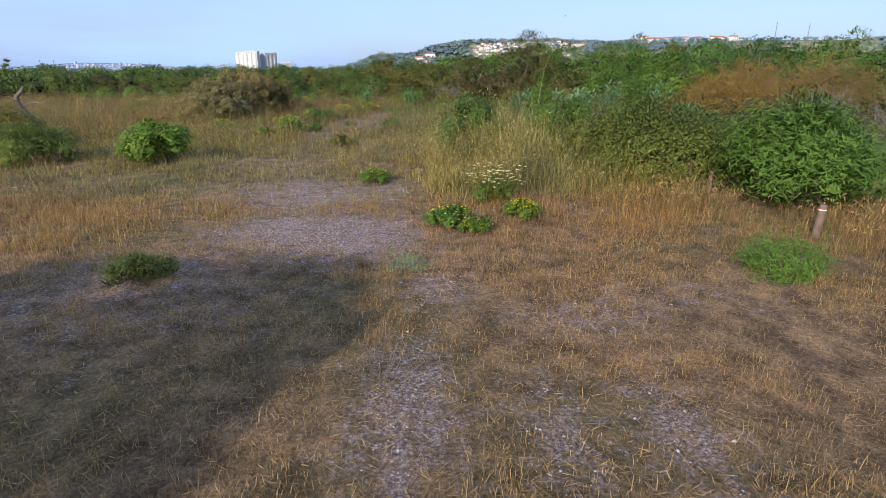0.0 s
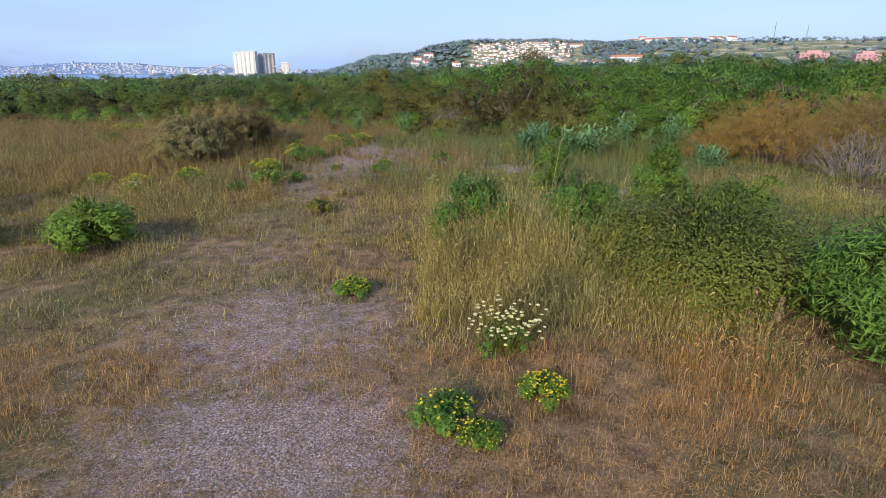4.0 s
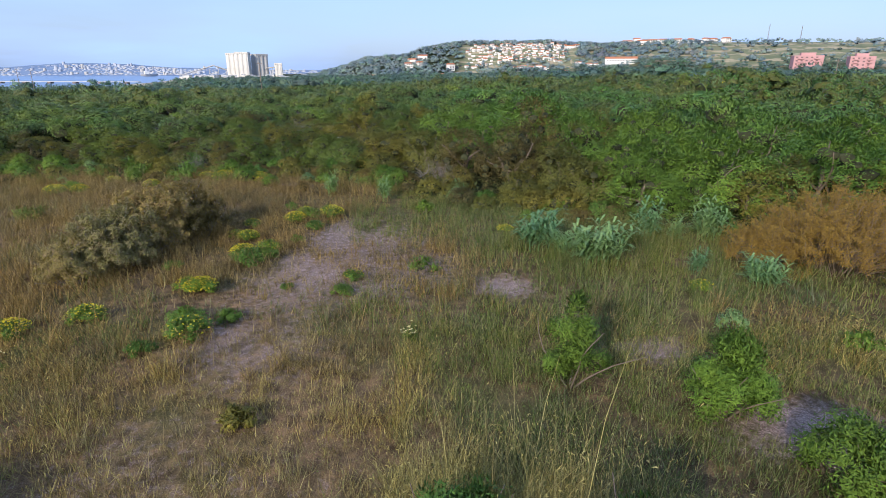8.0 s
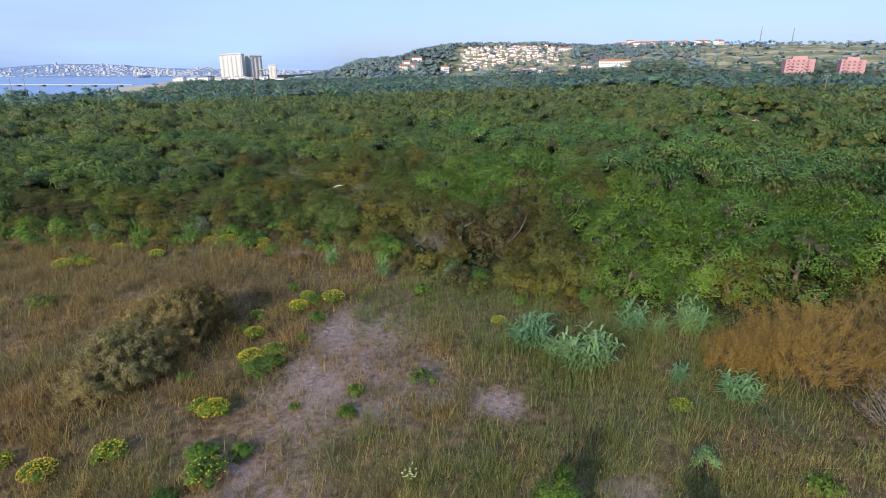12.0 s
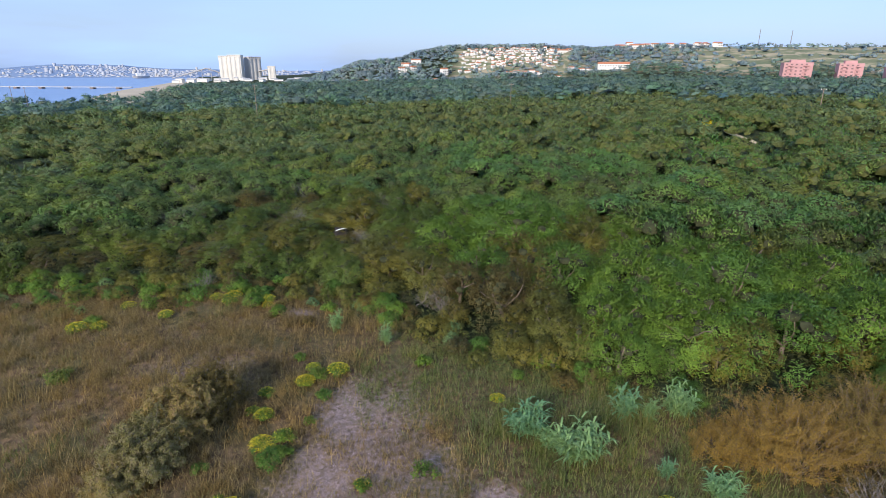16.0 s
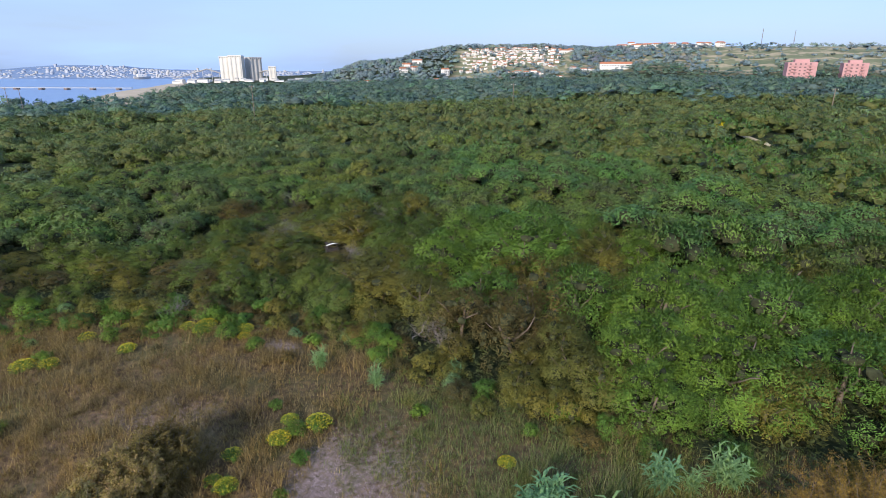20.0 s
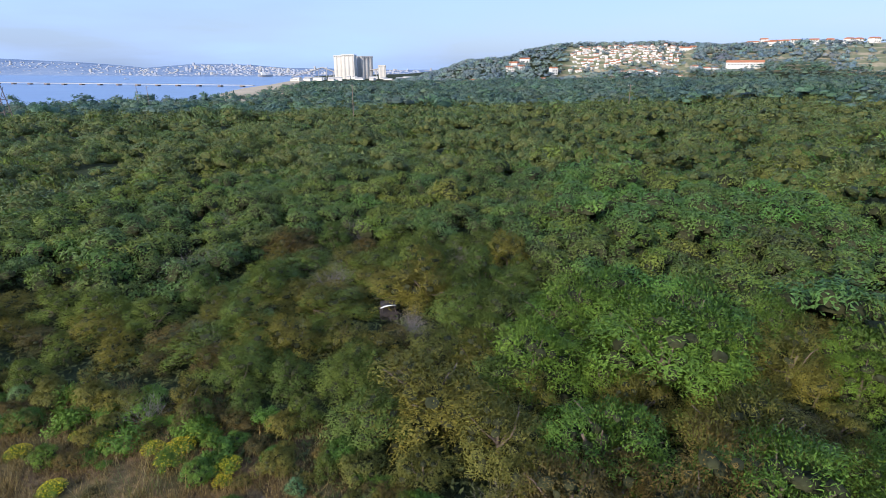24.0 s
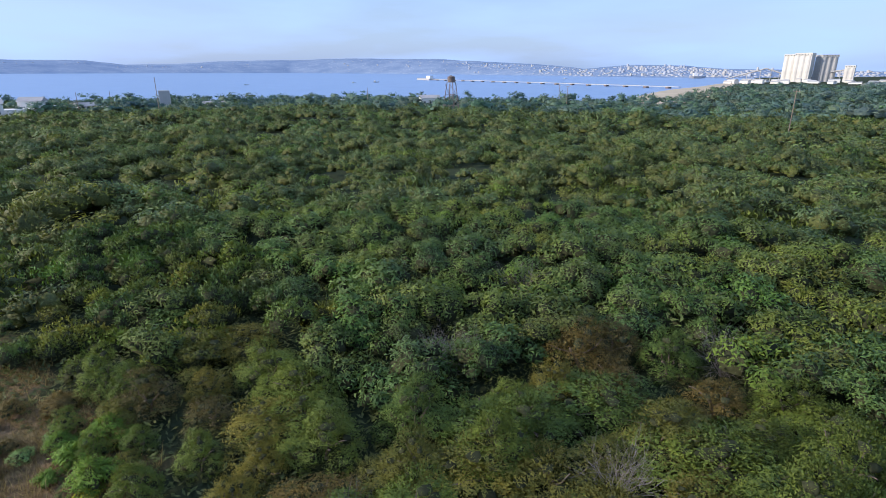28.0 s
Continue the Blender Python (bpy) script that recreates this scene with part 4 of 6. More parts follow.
bush("scrub_bush", "small grey-green shrub in dry grass", "leaf_reed", 314, 7.6, 18.8, 0.4, 0.6, 420, (0.1, 0.03), 7, 4)
bush("scrub_bush", "small green shrub in dry grass", "leaf_bright", 315, 0.7, 22.7, 0.5, 0.45, 420, (0.12, 0.03), 7, 4, 0.5)
bush("scrub_bush", "low grey-green shrub in the grass", "leaf_olive", 316, -2.2, 15.6, 0.35, 0.25, 600, (0.1, 0.03), 7, 4, 0.4)
bush("scrub_bush", "low olive weed patch on the gravel", "leaf_lentisk", 317, -2.35, 5.45, 0.42, 0.12, 1500, (0.06, 0.015), 9, 3, 0.3)
for i, (x, y, r, h) in enumerate(((-17.3, 35.4, 0.8, 0.7), (-15.4, 35.9, 0.9, 0.8), (-12.4, 35.3, 0.9, 0.7), (-10.4, 36.2, 0.9, 0.9), (-8.9, 35.2, 0.7, 0.7), (-19.6, 35.8, 0.8, 0.6),
                                  (-12.9, 36.9, 0.8, 0.9), (-22.5, 36.9, 0.9, 0.6), (-8.2, 37.2, 0.7, 0.8), (-16.5, 37.3, 0.9, 0.8), (-4.6, 34.8, 0.5, 0.6), (0.6, 29.0, 0.4, 0.5))):
    y += 2.0 if x < -7 else 0.6
    bush("mastic_bush", "low bright green bush along the wood's edge", "leaf_spurge" if i % 3 else "leaf_bright", 330 + i, x, y, r, h, 900, (0.13, 0.05), 9, 4, 0.7, "bushes along the wood's edge")

# low shrubs that run out from the wood into the grass
FRINGE = [(crown_mesh("foliage", M[leaf], 340 + i, 0.6, 0.62, 0.02, 18, 3600, size, 0.85, 0.35, 0.45, three=True), text)
          for i, (leaf, size, text) in enumerate((("leaf_spurge", (0.09, 0.035), "low bright green shrub in front of the wood"), ("leaf_bright", (0.09, 0.03), "low fresh green shrub in front of the wood"),
                                                  ("leaf_olive", (0.085, 0.028), "low olive shrub in front of the wood"), ("leaf_brown", (0.08, 0.022), "low half-dry brown shrub in front of the wood"),
                                                  ("leaf_reed", (0.085, 0.022), "low grey-green shrub in front of the wood")))]
rs_fringe = random.Random(48)
for i in range(120):
    x = rs_fringe.uniform(-27, 9)
    out = rs_fringe.uniform(0.0, 1.0) ** 1.7 * (4.6 if x < -4 else 2.4)
    r = rs_fringe.uniform(0.35, 0.8) * (1.0 - 0.1 * out)
    me, text = FRINGE[rs_fringe.choice((0, 1, 1, 2, 2, 2, 3, 3, 4))]
    b = thing("low_shrub", text, "shrub", at_ground(x, float(wood_edge(x)) + 0.5 - out), "shrubs before the wood", "", i * 1.3)
    b.scale = (r / 0.55, r / 0.55, r / 0.55 * rs_fringe.uniform(0.7, 1.25))
    part("foliage", me, b)

# cushions of spurge, some in yellow flower
SPURGE = [crown_mesh("foliage", M["leaf_spurge"], 360 + i, 0.5, 0.46, 0.02, 14, 2000, (0.075, 0.024), 0.85, 0.4, 0.7) for i in range(3)]


def flower_mesh(seed, n):
    rs = np.random.default_rng(seed)
    a, d = rs.uniform(0, 6.28, n), 0.46 * np.sqrt(rs.uniform(0, 1, n))
    z = 0.475 * np.sqrt(np.maximum(0.03, 1 - (d / 0.53) ** 2)) + rs.uniform(-0.03, 0.035, n)
    p = np.stack([d * np.cos(a), d * np.sin(a), z], -1)
    v, q = leaf_arrays(p, np.tile([0.0, 0.0, 1.0], (n, 1)), 0.045, 0.04, rs)
    return build_mesh("bloom", v, q, None, (M["flower"],))


FLOWERS = [flower_mesh(370, 430), flower_mesh(371, 200), flower_mesh(372, 90)]


def spurge(x, y, r, bloom, variant):
    text = ("spurge cushion covered in yellow flowers", "green spurge cushion with some yellow flowers", "green spurge cushion with few flowers", "green spurge cushion on sandy ground")[bloom]
    s = thing("spurge_cushion", text, "shrub", at_ground(x, y), "spurge cushions", "", variant * 1.9, r / 0.5)
    s.scale = (r / 0.43, r / 0.43, r / 0.5)
    part("foliage", SPURGE[variant % 3], s)
    if bloom < 3:
        tagged(part("bloom", FLOWERS[bloom], s), "small yellow flower heads", kind="stuff")


for i, (x, y, r, bloom) in enumerate(((-0.65, 10.8, 0.3, 1), (0.78, 7.5, 0.34, 2), (1.1, 7.2, 0.22, 2), (1.78, 7.9, 0.27, 1), (-4.3, 18.7, 0.5, 2), (-4.75, 19.5, 0.42, 3), (-3.75, 19.6, 0.3, 3),
                                      (-5.0, 18.0, 0.3, 3), (-5.1, 21.3, 0.42, 0), (-5.5, 21.5, 0.34, 2), (-7.0, 19.5, 0.42, 1), (-8.4, 19.0, 0.4, 0), (-9.6, 19.3, 0.35, 0), (-1.4, 21.2, 0.3, 3),
                                      (-1.25, 22.3, 0.3, 2), (-2.9, 21.5, 0.18, 3), (-4.5, 23.4, 0.5, 3))):
    spurge(x, y, r, bloom, i)
for i, (x, y, r, bloom) in enumerate(((-4.2, 23.7, 0.42, 3), (-5.0, 24.3, 0.42, 0), (-4.7, 24.0, 0.3, 0), (-4.3, 24.6, 0.42, 2), (-5.4, 26.0, 0.36, 0), (-5.9, 26.2, 0.3, 2), (-5.7, 27.4, 0.34, 1),
                                      (-4.3, 28.2, 0.4, 0), (-3.9, 28.7, 0.45, 3), (-3.1, 29.1, 0.48, 0), (-4.2, 29.3, 0.32, 0), (-3.4, 27.3, 0.35, 3), (-3.6, 25.6, 0.25, 3), (-6.7, 23.2, 0.3, 3),
                                      (-17.0, 33.5, 0.5, 0), (-15.9, 33.6, 0.4, 0), (-16.6, 34.2, 0.5, 3), (-13.2, 35.0, 0.4, 0), (-5.0, 30.4, 0.3, 3), (3.6, 26.9, 0.3, 0), (8.1, 21.2, 0.3, 1))):
    spurge(x, y, r, bloom, i + 5)

rs_cushion = random.Random(47)
for i in range(34):
    x = rs_cushion.uniform(-23, -7)
    spurge(x, float(wood_edge(x)) - rs_cushion.uniform(0.3, 3.0), rs_cushion.uniform(0.26, 0.5), rs_cushion.choice((0, 2, 3, 3, 3)), i)

# daisies


def daisy_clump(x, y, r, h, n, seed):
    rs = np.random.default_rng(seed)
    d = thing("daisy_clump", "clump of pale yellow daisies in flower in the grass", "bloom", at_ground(x, y))
    stems, heads = [], []
    for i in range(n):
        a, k = rs.uniform(0, 6.28), r * math.sqrt(rs.uniform(0, 1))
        top = np.array([k * math.cos(a), k * math.sin(a), h * rs.uniform(0.55, 1.05)])
        stems.append(tube_arrays(np.array([top * [0.3, 0.3, 0], top * [0.7, 0.7, 0.6], top]), [0.004, 0.003, 0.002], 3))
        for m in range(6):
            t = m * 1.047
            heads.append(top + [0.014 * math.cos(t), 0.014 * math.sin(t), 0.006])
    v, q = join_arrays(stems)
    tagged(part("stem", build_mesh("stem", v, q, None, (M["leaf_olive"],)), d), "thin green stems", kind="stuff")
    heads = np.array(heads)
    v, q = leaf_arrays(heads, np.tile([0.0, 0.0, 2.5], (len(heads), 1)), 0.032, 0.022, rs)
    tagged(part("bloom", build_mesh("bloom", v, q, None, (M["petal"],)), d), "pale yellow petals", kind="stuff")
    part("foliage", crown_mesh("foliage", M["leaf_spurge"], seed, r, h * 0.7, 0.02, 9, 700, (0.07, 0.014), 0.9, 0.3, 0.4), d)


daisy_clump(1.5, 8.85, 0.48, 0.55, 95, 380)
daisy_clump(0.5, 18.5, 0.2, 0.4, 22, 381)
daisy_clump(-7.6, 17.4, 0.3, 0.45, 30, 382)

# giant reed


def reed_mesh(seed, stems, high, spread):
    rs = np.random.default_rng(seed)
    V, Q, o = [], [], 0
    for i in range(stems):
        a, d = rs.uniform(0, 6.28), spread * math.sqrt(rs.uniform(0, 1))
        foot = np.array([d * math.cos(a), d * math.sin(a), 0])
        lean = np.array([math.cos(a), math.sin(a), 0]) * rs.uniform(0.05, 0.35)
        H = high * rs.uniform(0.6, 1.08)
        v, q = tube_arrays(np.array([foot, foot + lean * H * 0.4 + [0, 0, H * 0.5], foot + lean * H + [0, 0, H]]), [0.012, 0.01, 0.004], 3)
        V.append(v), Q.append(q + o)
        o += len(v)
        for k in range(13):
            t = 0.2 + 0.8 * k / 13
            b = foot + lean * H * t * t + [0, 0, H * t]
            az = k * 2.6 + rs.uniform(-0.6, 0.6)
            out = np.array([math.cos(az), math.sin(az), 0])
            side = np.array([-math.sin(az), math.cos(az), 0])
            L = rs.uniform(0.42, 0.72) * (1.1 - 0.4 * t)
            pts = [b, b + out * L * 0.45 + [0, 0, L * 0.42], b + out * L * 0.9 + [0, 0, L * 0.3]]
            ws = [0.024, 0.038, 0.003]
            V.append(np.array([p + s * w * side for p, w in zip(pts, ws) for s in (-1, 1)]))
            Q.append(np.array([[0, 1, 3, 2], [2, 3, 5, 4]]) + o)
            o += 6
    return np.concatenate(V), np.concatenate(Q)


REEDS = [build_mesh("foliage", *reed_mesh(390 + i, n, h, s), None, (M["leaf_reed"],)) for i, (n, h, s) in enumerate(((20, 1.15, 0.44), (26, 1.2, 0.56), (10, 1.65, 0.22)))]
for i, (x, y, size, v) in enumerate(((4.35, 24.6, 1.0, 0), (5.95, 23.3, 1.05, 1), (5.2, 23.9, 0.7, 0), (8.15, 25.5, 0.95, 2), (9.1, 25.4, 0.6, 2), (10.1, 25.5, 0.85, 2), (10.6, 25.5, 0.8, 2), (9.9, 21.5, 0.75, 0), (8.5, 22.4, 0.5, 2),
                                     (-3.9, 33.2, 0.7, 2), (-1.2, 31.5, 0.65, 2), (2.2, 32.2, 0.5, 2), (14.6, 41.5, 0.9, 0), (15.3, 41.8, 0.8, 2))):
    r = thing("giant_reed", "clump of pale blue-green giant reed", "reed", at_ground(x, y), "reed clumps", "", i * 1.3, size)
    part("foliage", REEDS[v], r)

# shrubs of bare twigs, tamarisk, rust-coloured shrub


def feathery(name, label, mat_leaf, mat_twig, seed, x, y, rx, ry, high, n_twigs, leaves, leaf, turn=0.0, thick=0.016):
    """A shrub of many fine rising twigs that carry thin leaves."""
    s = thing(name, label, "shrub", at_ground(x, y), "", "", turn)
    rs = np.random.default_rng(seed)
    pieces, tips = [], []
    for i in range(n_twigs):
        a, d = rs.uniform(0, 6.28), math.sqrt(rs.uniform(0, 1))
        foot = np.array([0.5 * rx * d * math.cos(a), 0.5 * ry * d * math.sin(a), -0.03])
        end = np.array([rx * d * math.cos(a) * 1.0, ry * d * math.sin(a) * 1.0, high * (1 - 0.6 * d ** 2.2) * rs.uniform(0.75, 1.05)])
        p = branch_path(rs, foot, end - foot, np.linalg.norm(end - foot), 6, 0.16)
        p[:, 2] = np.maximum(p[:, 2], -0.03)
        pieces.append(tube_arrays(p, np.linspace(thick, thick * 0.25, 7), 3))
        for _ in range(3):
            k = rs.integers(3, 7)
            q = branch_path(rs, p[k], (p[k] - p[k - 1]) + rs.normal(0, 0.16, 3) * [1, 1, 0.6], 0.5 * high * rs.uniform(0.25, 0.5), 4, 0.25)
            q[:, 2] = np.maximum(q[:, 2], 0.02)
            pieces.append(tube_arrays(q, np.linspace(thick * 0.5, thick * 0.12, 5), 3))
            tips.append(q[1:])
        tips.append(p[4:])
    v, q = join_arrays(pieces)
    part("brushwood", build_mesh("brushwood", v, q, None, (mat_twig,)), s, "fine bare twigs")
    tips = np.concatenate(tips)
    p = tips[rs.integers(0, len(tips), leaves)] + rs.normal(0, 0.05, (leaves, 3))
    p[:, 2] = np.maximum(p[:, 2], 0.04)
    out = p * [1 / rx, 1 / ry, 0.6 / high] + rs.normal(0, 0.5, (leaves, 3))
    v, q = leaf_arrays(p, out, leaf[0], leaf[1], rs)
    part("foliage", build_mesh("foliage", v, q, None, (mat_leaf,)), s)
    return s


feathery("tamarisk_bush", "wide feathery olive brown tamarisk bush", M["tamarisk"], M["dead"], 401, -8.5, 23.6, 1.1, 1.6, 1.75, 200, 56000, (0.11, 0.026), 0.2)
feathery("tamarisk_bush", "tall feathery brown tamarisk bush with dry twigs", M["tamarisk"], M["dead"], 402, -8.05, 25.2, 1.15, 1.5, 2.0, 200, 56000, (0.11, 0.026), -0.2)
feathery("tamarisk_bush", "low feathery olive tamarisk bush", M["tamarisk"], M["dead"], 403, -8.9, 22.2, 0.85, 0.9, 1.2, 80, 12000, (0.12, 0.02), 0.6)
feathery("tamarisk_bush", "feathery tamarisk bush with rusty dry tips", M["leaf_brown"], M["dead"], 411, -7.55, 26.6, 1.0, 1.2, 1.9, 130, 22000, (0.12, 0.026), 1.0)
feathery("rust_shrub", "large rust-brown shrub with dry twigs", M["leaf_rust"], M["twig"], 404, 12.9, 23.2, 2.3, 1.9, 2.4, 260, 42000, (0.085, 0.014), 0.0)
feathery("rust_shrub", "large rust-brown shrub with dry twigs", M["leaf_rust"], M["twig"], 405, 16.2, 23.4, 2.4, 2.1, 2.7, 280, 38000, (0.085, 0.014), 0.8)
feathery("rust_shrub", "low rust-brown shrub at the foot of reeds", M["leaf_rust"], M["bark"], 406, 10.9, 23.3, 1.2, 1.1, 1.4, 90, 15000, (0.085, 0.014), 1.7)
feathery("bare_shrub", "grey leafless shrub of tangled twigs", M["leaf_brown"], M["dead"], 407, 14.0, 20.2, 1.7, 1.4, 1.5, 120, 3500, (0.08, 0.025), 0.4)
feathery("bare_shrub", "grey leafless shrub of tangled twigs", M["leaf_brown"], M["dead"], 408, 17.5, 20.4, 1.6, 1.5, 1.6, 120, 300, (0.07, 0.02), 0.9)
feathery("dry_tuft", "dry grey tuft of fallen twigs on gravel", M["leaf_brown"], M["dead"], 409, 0.25, 3.7, 0.34, 0.36, 0.13, 60, 160, (0.05, 0.008), 0.0, 0.004)
feathery("dry_tuft", "small silver-grey tuft on gravel", M["leaf_reed"], M["dead"], 410, 0.3, 5.95, 0.3, 0.26, 0.14, 70, 400, (0.04, 0.008), 0.0, 0.003)


feathery("weed_clump", "bright green feathery weed clump by the posts", M["leaf_spurge"], M["leaf_spurge"], 318, 4.15, 5.65, 0.5, 0.4, 0.4, 70, 2000, (0.07, 0.009), 0.0, 0.006)


def dead_tree(x, y):
    """A bent grey trunk that stands out of the bushes, with two broken branches."""
    d = thing("dead_tree", "bent bare grey dead tree trunk above bushes", "tree", at_ground(x, y))
    trunk = np.array([(0.42, 0, -0.1), (0.36, 0, 0.35), (0.22, 0.02, 0.7), (0.02, 0, 1.0), (-0.1, 0, 1.2), (-0.08, 0, 1.38), (0.06, 0.02, 1.5), (0.14, 0.02, 1.62)])
    part("trunk", tube("trunk", trunk, [0.1, 0.085, 0.075, 0.07, 0.06, 0.055, 0.05, 0.035], M["bark"], 8), d)
    part("branch", tube("branch", np.array([(-0.08, 0, 1.25), (-0.2, 0.02, 1.35), (-0.3, 0.02, 1.33)]), [0.03, 0.02, 0.01], M["bark"], 5), d)
    part("branch", tube("branch", np.array([(0.0, 0, 1.1), (0.25, 0.05, 1.22), (0.55, 0.0, 1.2), (0.75, 0, 1.12)]), [0.02, 0.014, 0.008, 0.004], M["dead"], 5), d)
    part("branch", tube("branch", np.array([(0.1, 0, 0.9), (-0.1, 0.05, 0.92), (-0.35, 0.0, 1.05)]), [0.018, 0.012, 0.006], M["dead"], 5), d)


dead_tree(-10.7, 15.5)

# leafless grey bushes that show in the wood
BARE = [twig_mesh("brushwood", M["dead"], 420 + i, 44, 1.6, 0.8, 0.008, 4) for i in range(3)]
for i, (x, y) in enumerate(((-10.1, 78.0), (-18.6, 52.7), (-4.1, 46.2), (-3.7, 42.6), (-14.4, 44.5), (-9.6, 45.5), (-4.9, 65.5), (-4.1, 88.8), (-12.6, 38.6), (5.7, 59.5), (-30.8, 77.0), (-3.6, 56.1), (-11.3, 61.2),
                            (16.3, 55.8), (-13.2, 43.6), (-3.0, 44.9), (20.4, 59.4), (32.3, 68.4), (2.3, 75.1), (-19.4, 51.4), (-10.1, 51.5), (-4.4, 47.6), (-22.6, 60.5), (0.7, 36.0), (1.6, 35.0))):
    b = thing("bare_bush", "grey leafless bush among the scrub", "bush", at_ground(x, y), "bare bushes", "", i * 2.1, (0.7 if y < 50 else 1.15) + 0.2 * ((i * 7) % 5) / 5)
    part("brushwood", BARE[i % 3], b)


def fallen_branch(x, y, turn):
    b = thing("dead_branch", "bleached dead branch at the wood's edge", "branch", at_ground(x, y), "", "", turn)
    main = np.array([(0, 0, 0.9), (0.5, 0.1, 1.0), (0.9, 0.0, 1.35), (1.1, 0.1, 1.9), (1.0, 0.1, 2.3)])
    part("limb", tube("limb", main, [0.05, 0.045, 0.04, 0.03, 0.012], M["dead"], 6), b)
    part("limb", tube("limb", np.array([(0, 0, 0.0), (0.02, 0, 0.5), (0, 0, 0.92)]), [0.06, 0.05, 0.045], M["dead"], 6), b)
    part("limb", tube("limb", np.array([(0.5, 0.1, 1.0), (0.2, -0.1, 1.5), (-0.3, 0, 1.8)]), [0.03, 0.02, 0.008], M["dead"], 5), b)
    return b


fallen_branch(0.2, 35.3, 0.2).scale = (0.5, 0.5, 0.5)


def wreck(x, y):
    """A rusted car cab that stands in a gap of the scrub."""
    w = thing("car_wreck", "rusted wrecked car body with a pale roof edge in scrub", "wreck", at_ground(x, y), "", "", 0.35, 0.62)
    bm = bmesh.new()
    prof = [(-0.75, 0.0), (0.75, 0.0), (0.8, 0.55), (0.62, 0.85), (-0.62, 0.85), (-0.8, 0.55)]
    a = [bm.verts.new((px, -0.9, pz)) for px, pz in prof]
    b = [bm.verts.new((px, 0.9, pz)) for px, pz in prof]
    bm.faces.new(a)
    bm.faces.new(b[::-1])
    for i in range(6):
        bm.faces.new((a[i], b[i], b[(i + 1) % 6], a[(i + 1) % 6]))
    bmesh.ops.bevel(bm, geom=bm.edges[:], offset=0.06, segments=2, affect="EDGES")
    bmesh.ops.recalc_face_normals(bm, faces=bm.faces)
    part("body", from_bm("body", bm, M["wreck"]), w)
    for px, py in ((-0.58, -0.8), (0.58, -0.8), (-0.58, 0.75), (0.58, 0.75)):
        part("pillar", tube("pillar", np.array([(px, py, 0.8), (px * 0.92, py * 0.92, 1.1), (px * 0.85, py * 0.85, 1.32)]), [0.045, 0.04, 0.035], M["wreck"], 6), w)
    bm = bmesh.new()
    bmesh.ops.create_grid(bm, x_segments=6, y_segments=6, size=0.66)
    for v in bm.verts:
        v.co.z = 1.4 - 0.14 * (v.co.x ** 2 + v.co.y ** 2)
    bmesh.ops.solidify(bm, geom=bm.faces[:], thickness=0.04)
    part("roof", from_bm("roof", bm, M["wreck"]), w)
    part("roof_edge", tube("roof_edge", np.array([(-0.7, -0.66, 1.22), (-0.35, -0.7, 1.36), (0.1, -0.7, 1.42), (0.6, -0.66, 1.4)]), [0.05, 0.07, 0.06, 0.03], M["white"], 6), w, "pale bent roof edge")


wreck(-6.05, 49.0)

# ---- trail posts ----


def trail_post(x, y, high, lean, mark):
    p = thing("trail_post", "weathered wooden trail post with a red and white mark" if mark else "short weathered wooden post stump", "post", at_ground(x, y), "trail posts")
    p.rotation_euler = (lean * 0.6, lean, 0.3)
    bm = bmesh.new()
    bmesh.ops.create_cone(bm, segments=12, radius1=0.046, radius2=0.043, depth=high + 0.1, cap_ends=True)
    bmesh.ops.translate(bm, vec=(0, 0, (high - 0.1) / 2), verts=bm.verts)
    bmesh.ops.bevel(bm, geom=[e for e in bm.edges if all(v.co.z > high - 0.02 for v in e.verts)], offset=0.008, segments=1, affect="EDGES")
    part("shaft", from_bm("shaft", bm, M["post"]), p)
    if mark:
        for z, mat in ((high - 0.05, "red"), (high - 0.064, "white")):
            bm = bmesh.new()
            bmesh.ops.create_cone(bm, segments=12, radius1=0.047, radius2=0.047, depth=0.014, cap_ends=True)
            bmesh.ops.translate(bm, vec=(0, 0, z), verts=bm.verts)
            part("mark", from_bm("mark", bm, M[mat]), p, mat + " painted band")


trail_post(5.35, 6.95, 0.44, 0.04, True)
trail_post(4.9, 9.7, 0.55, 0.03, True)
trail_post(5.3, 5.6, 0.42, 0.05, True)
trail_post(5.35, 9.8, 0.36, 0.02, False)

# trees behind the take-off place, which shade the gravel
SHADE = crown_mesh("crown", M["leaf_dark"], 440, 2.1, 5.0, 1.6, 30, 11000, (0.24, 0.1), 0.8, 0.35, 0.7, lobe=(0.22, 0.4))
for i, (x, y, size) in enumerate(((-5.75, -3.8, 0.95), (-8.4, -4.9, 1.05), (-6.7, -5.4, 1.0))):
    t = thing("tree", "dark green tree beside the open gravel", "tree", at_ground(x, y), "", "", i * 2.0, size)
    rs_t = np.random.default_rng(450 + i)
    part("trunk", tube("trunk", branch_path(rs_t, (0, 0, -0.2), (0.05, 0.02, 1), 3.6, 6, 0.1), np.linspace(0.14, 0.06, 7), M["bark"], 8), t)
    part("crown", SHADE, t)

# ---- grass, stones ----


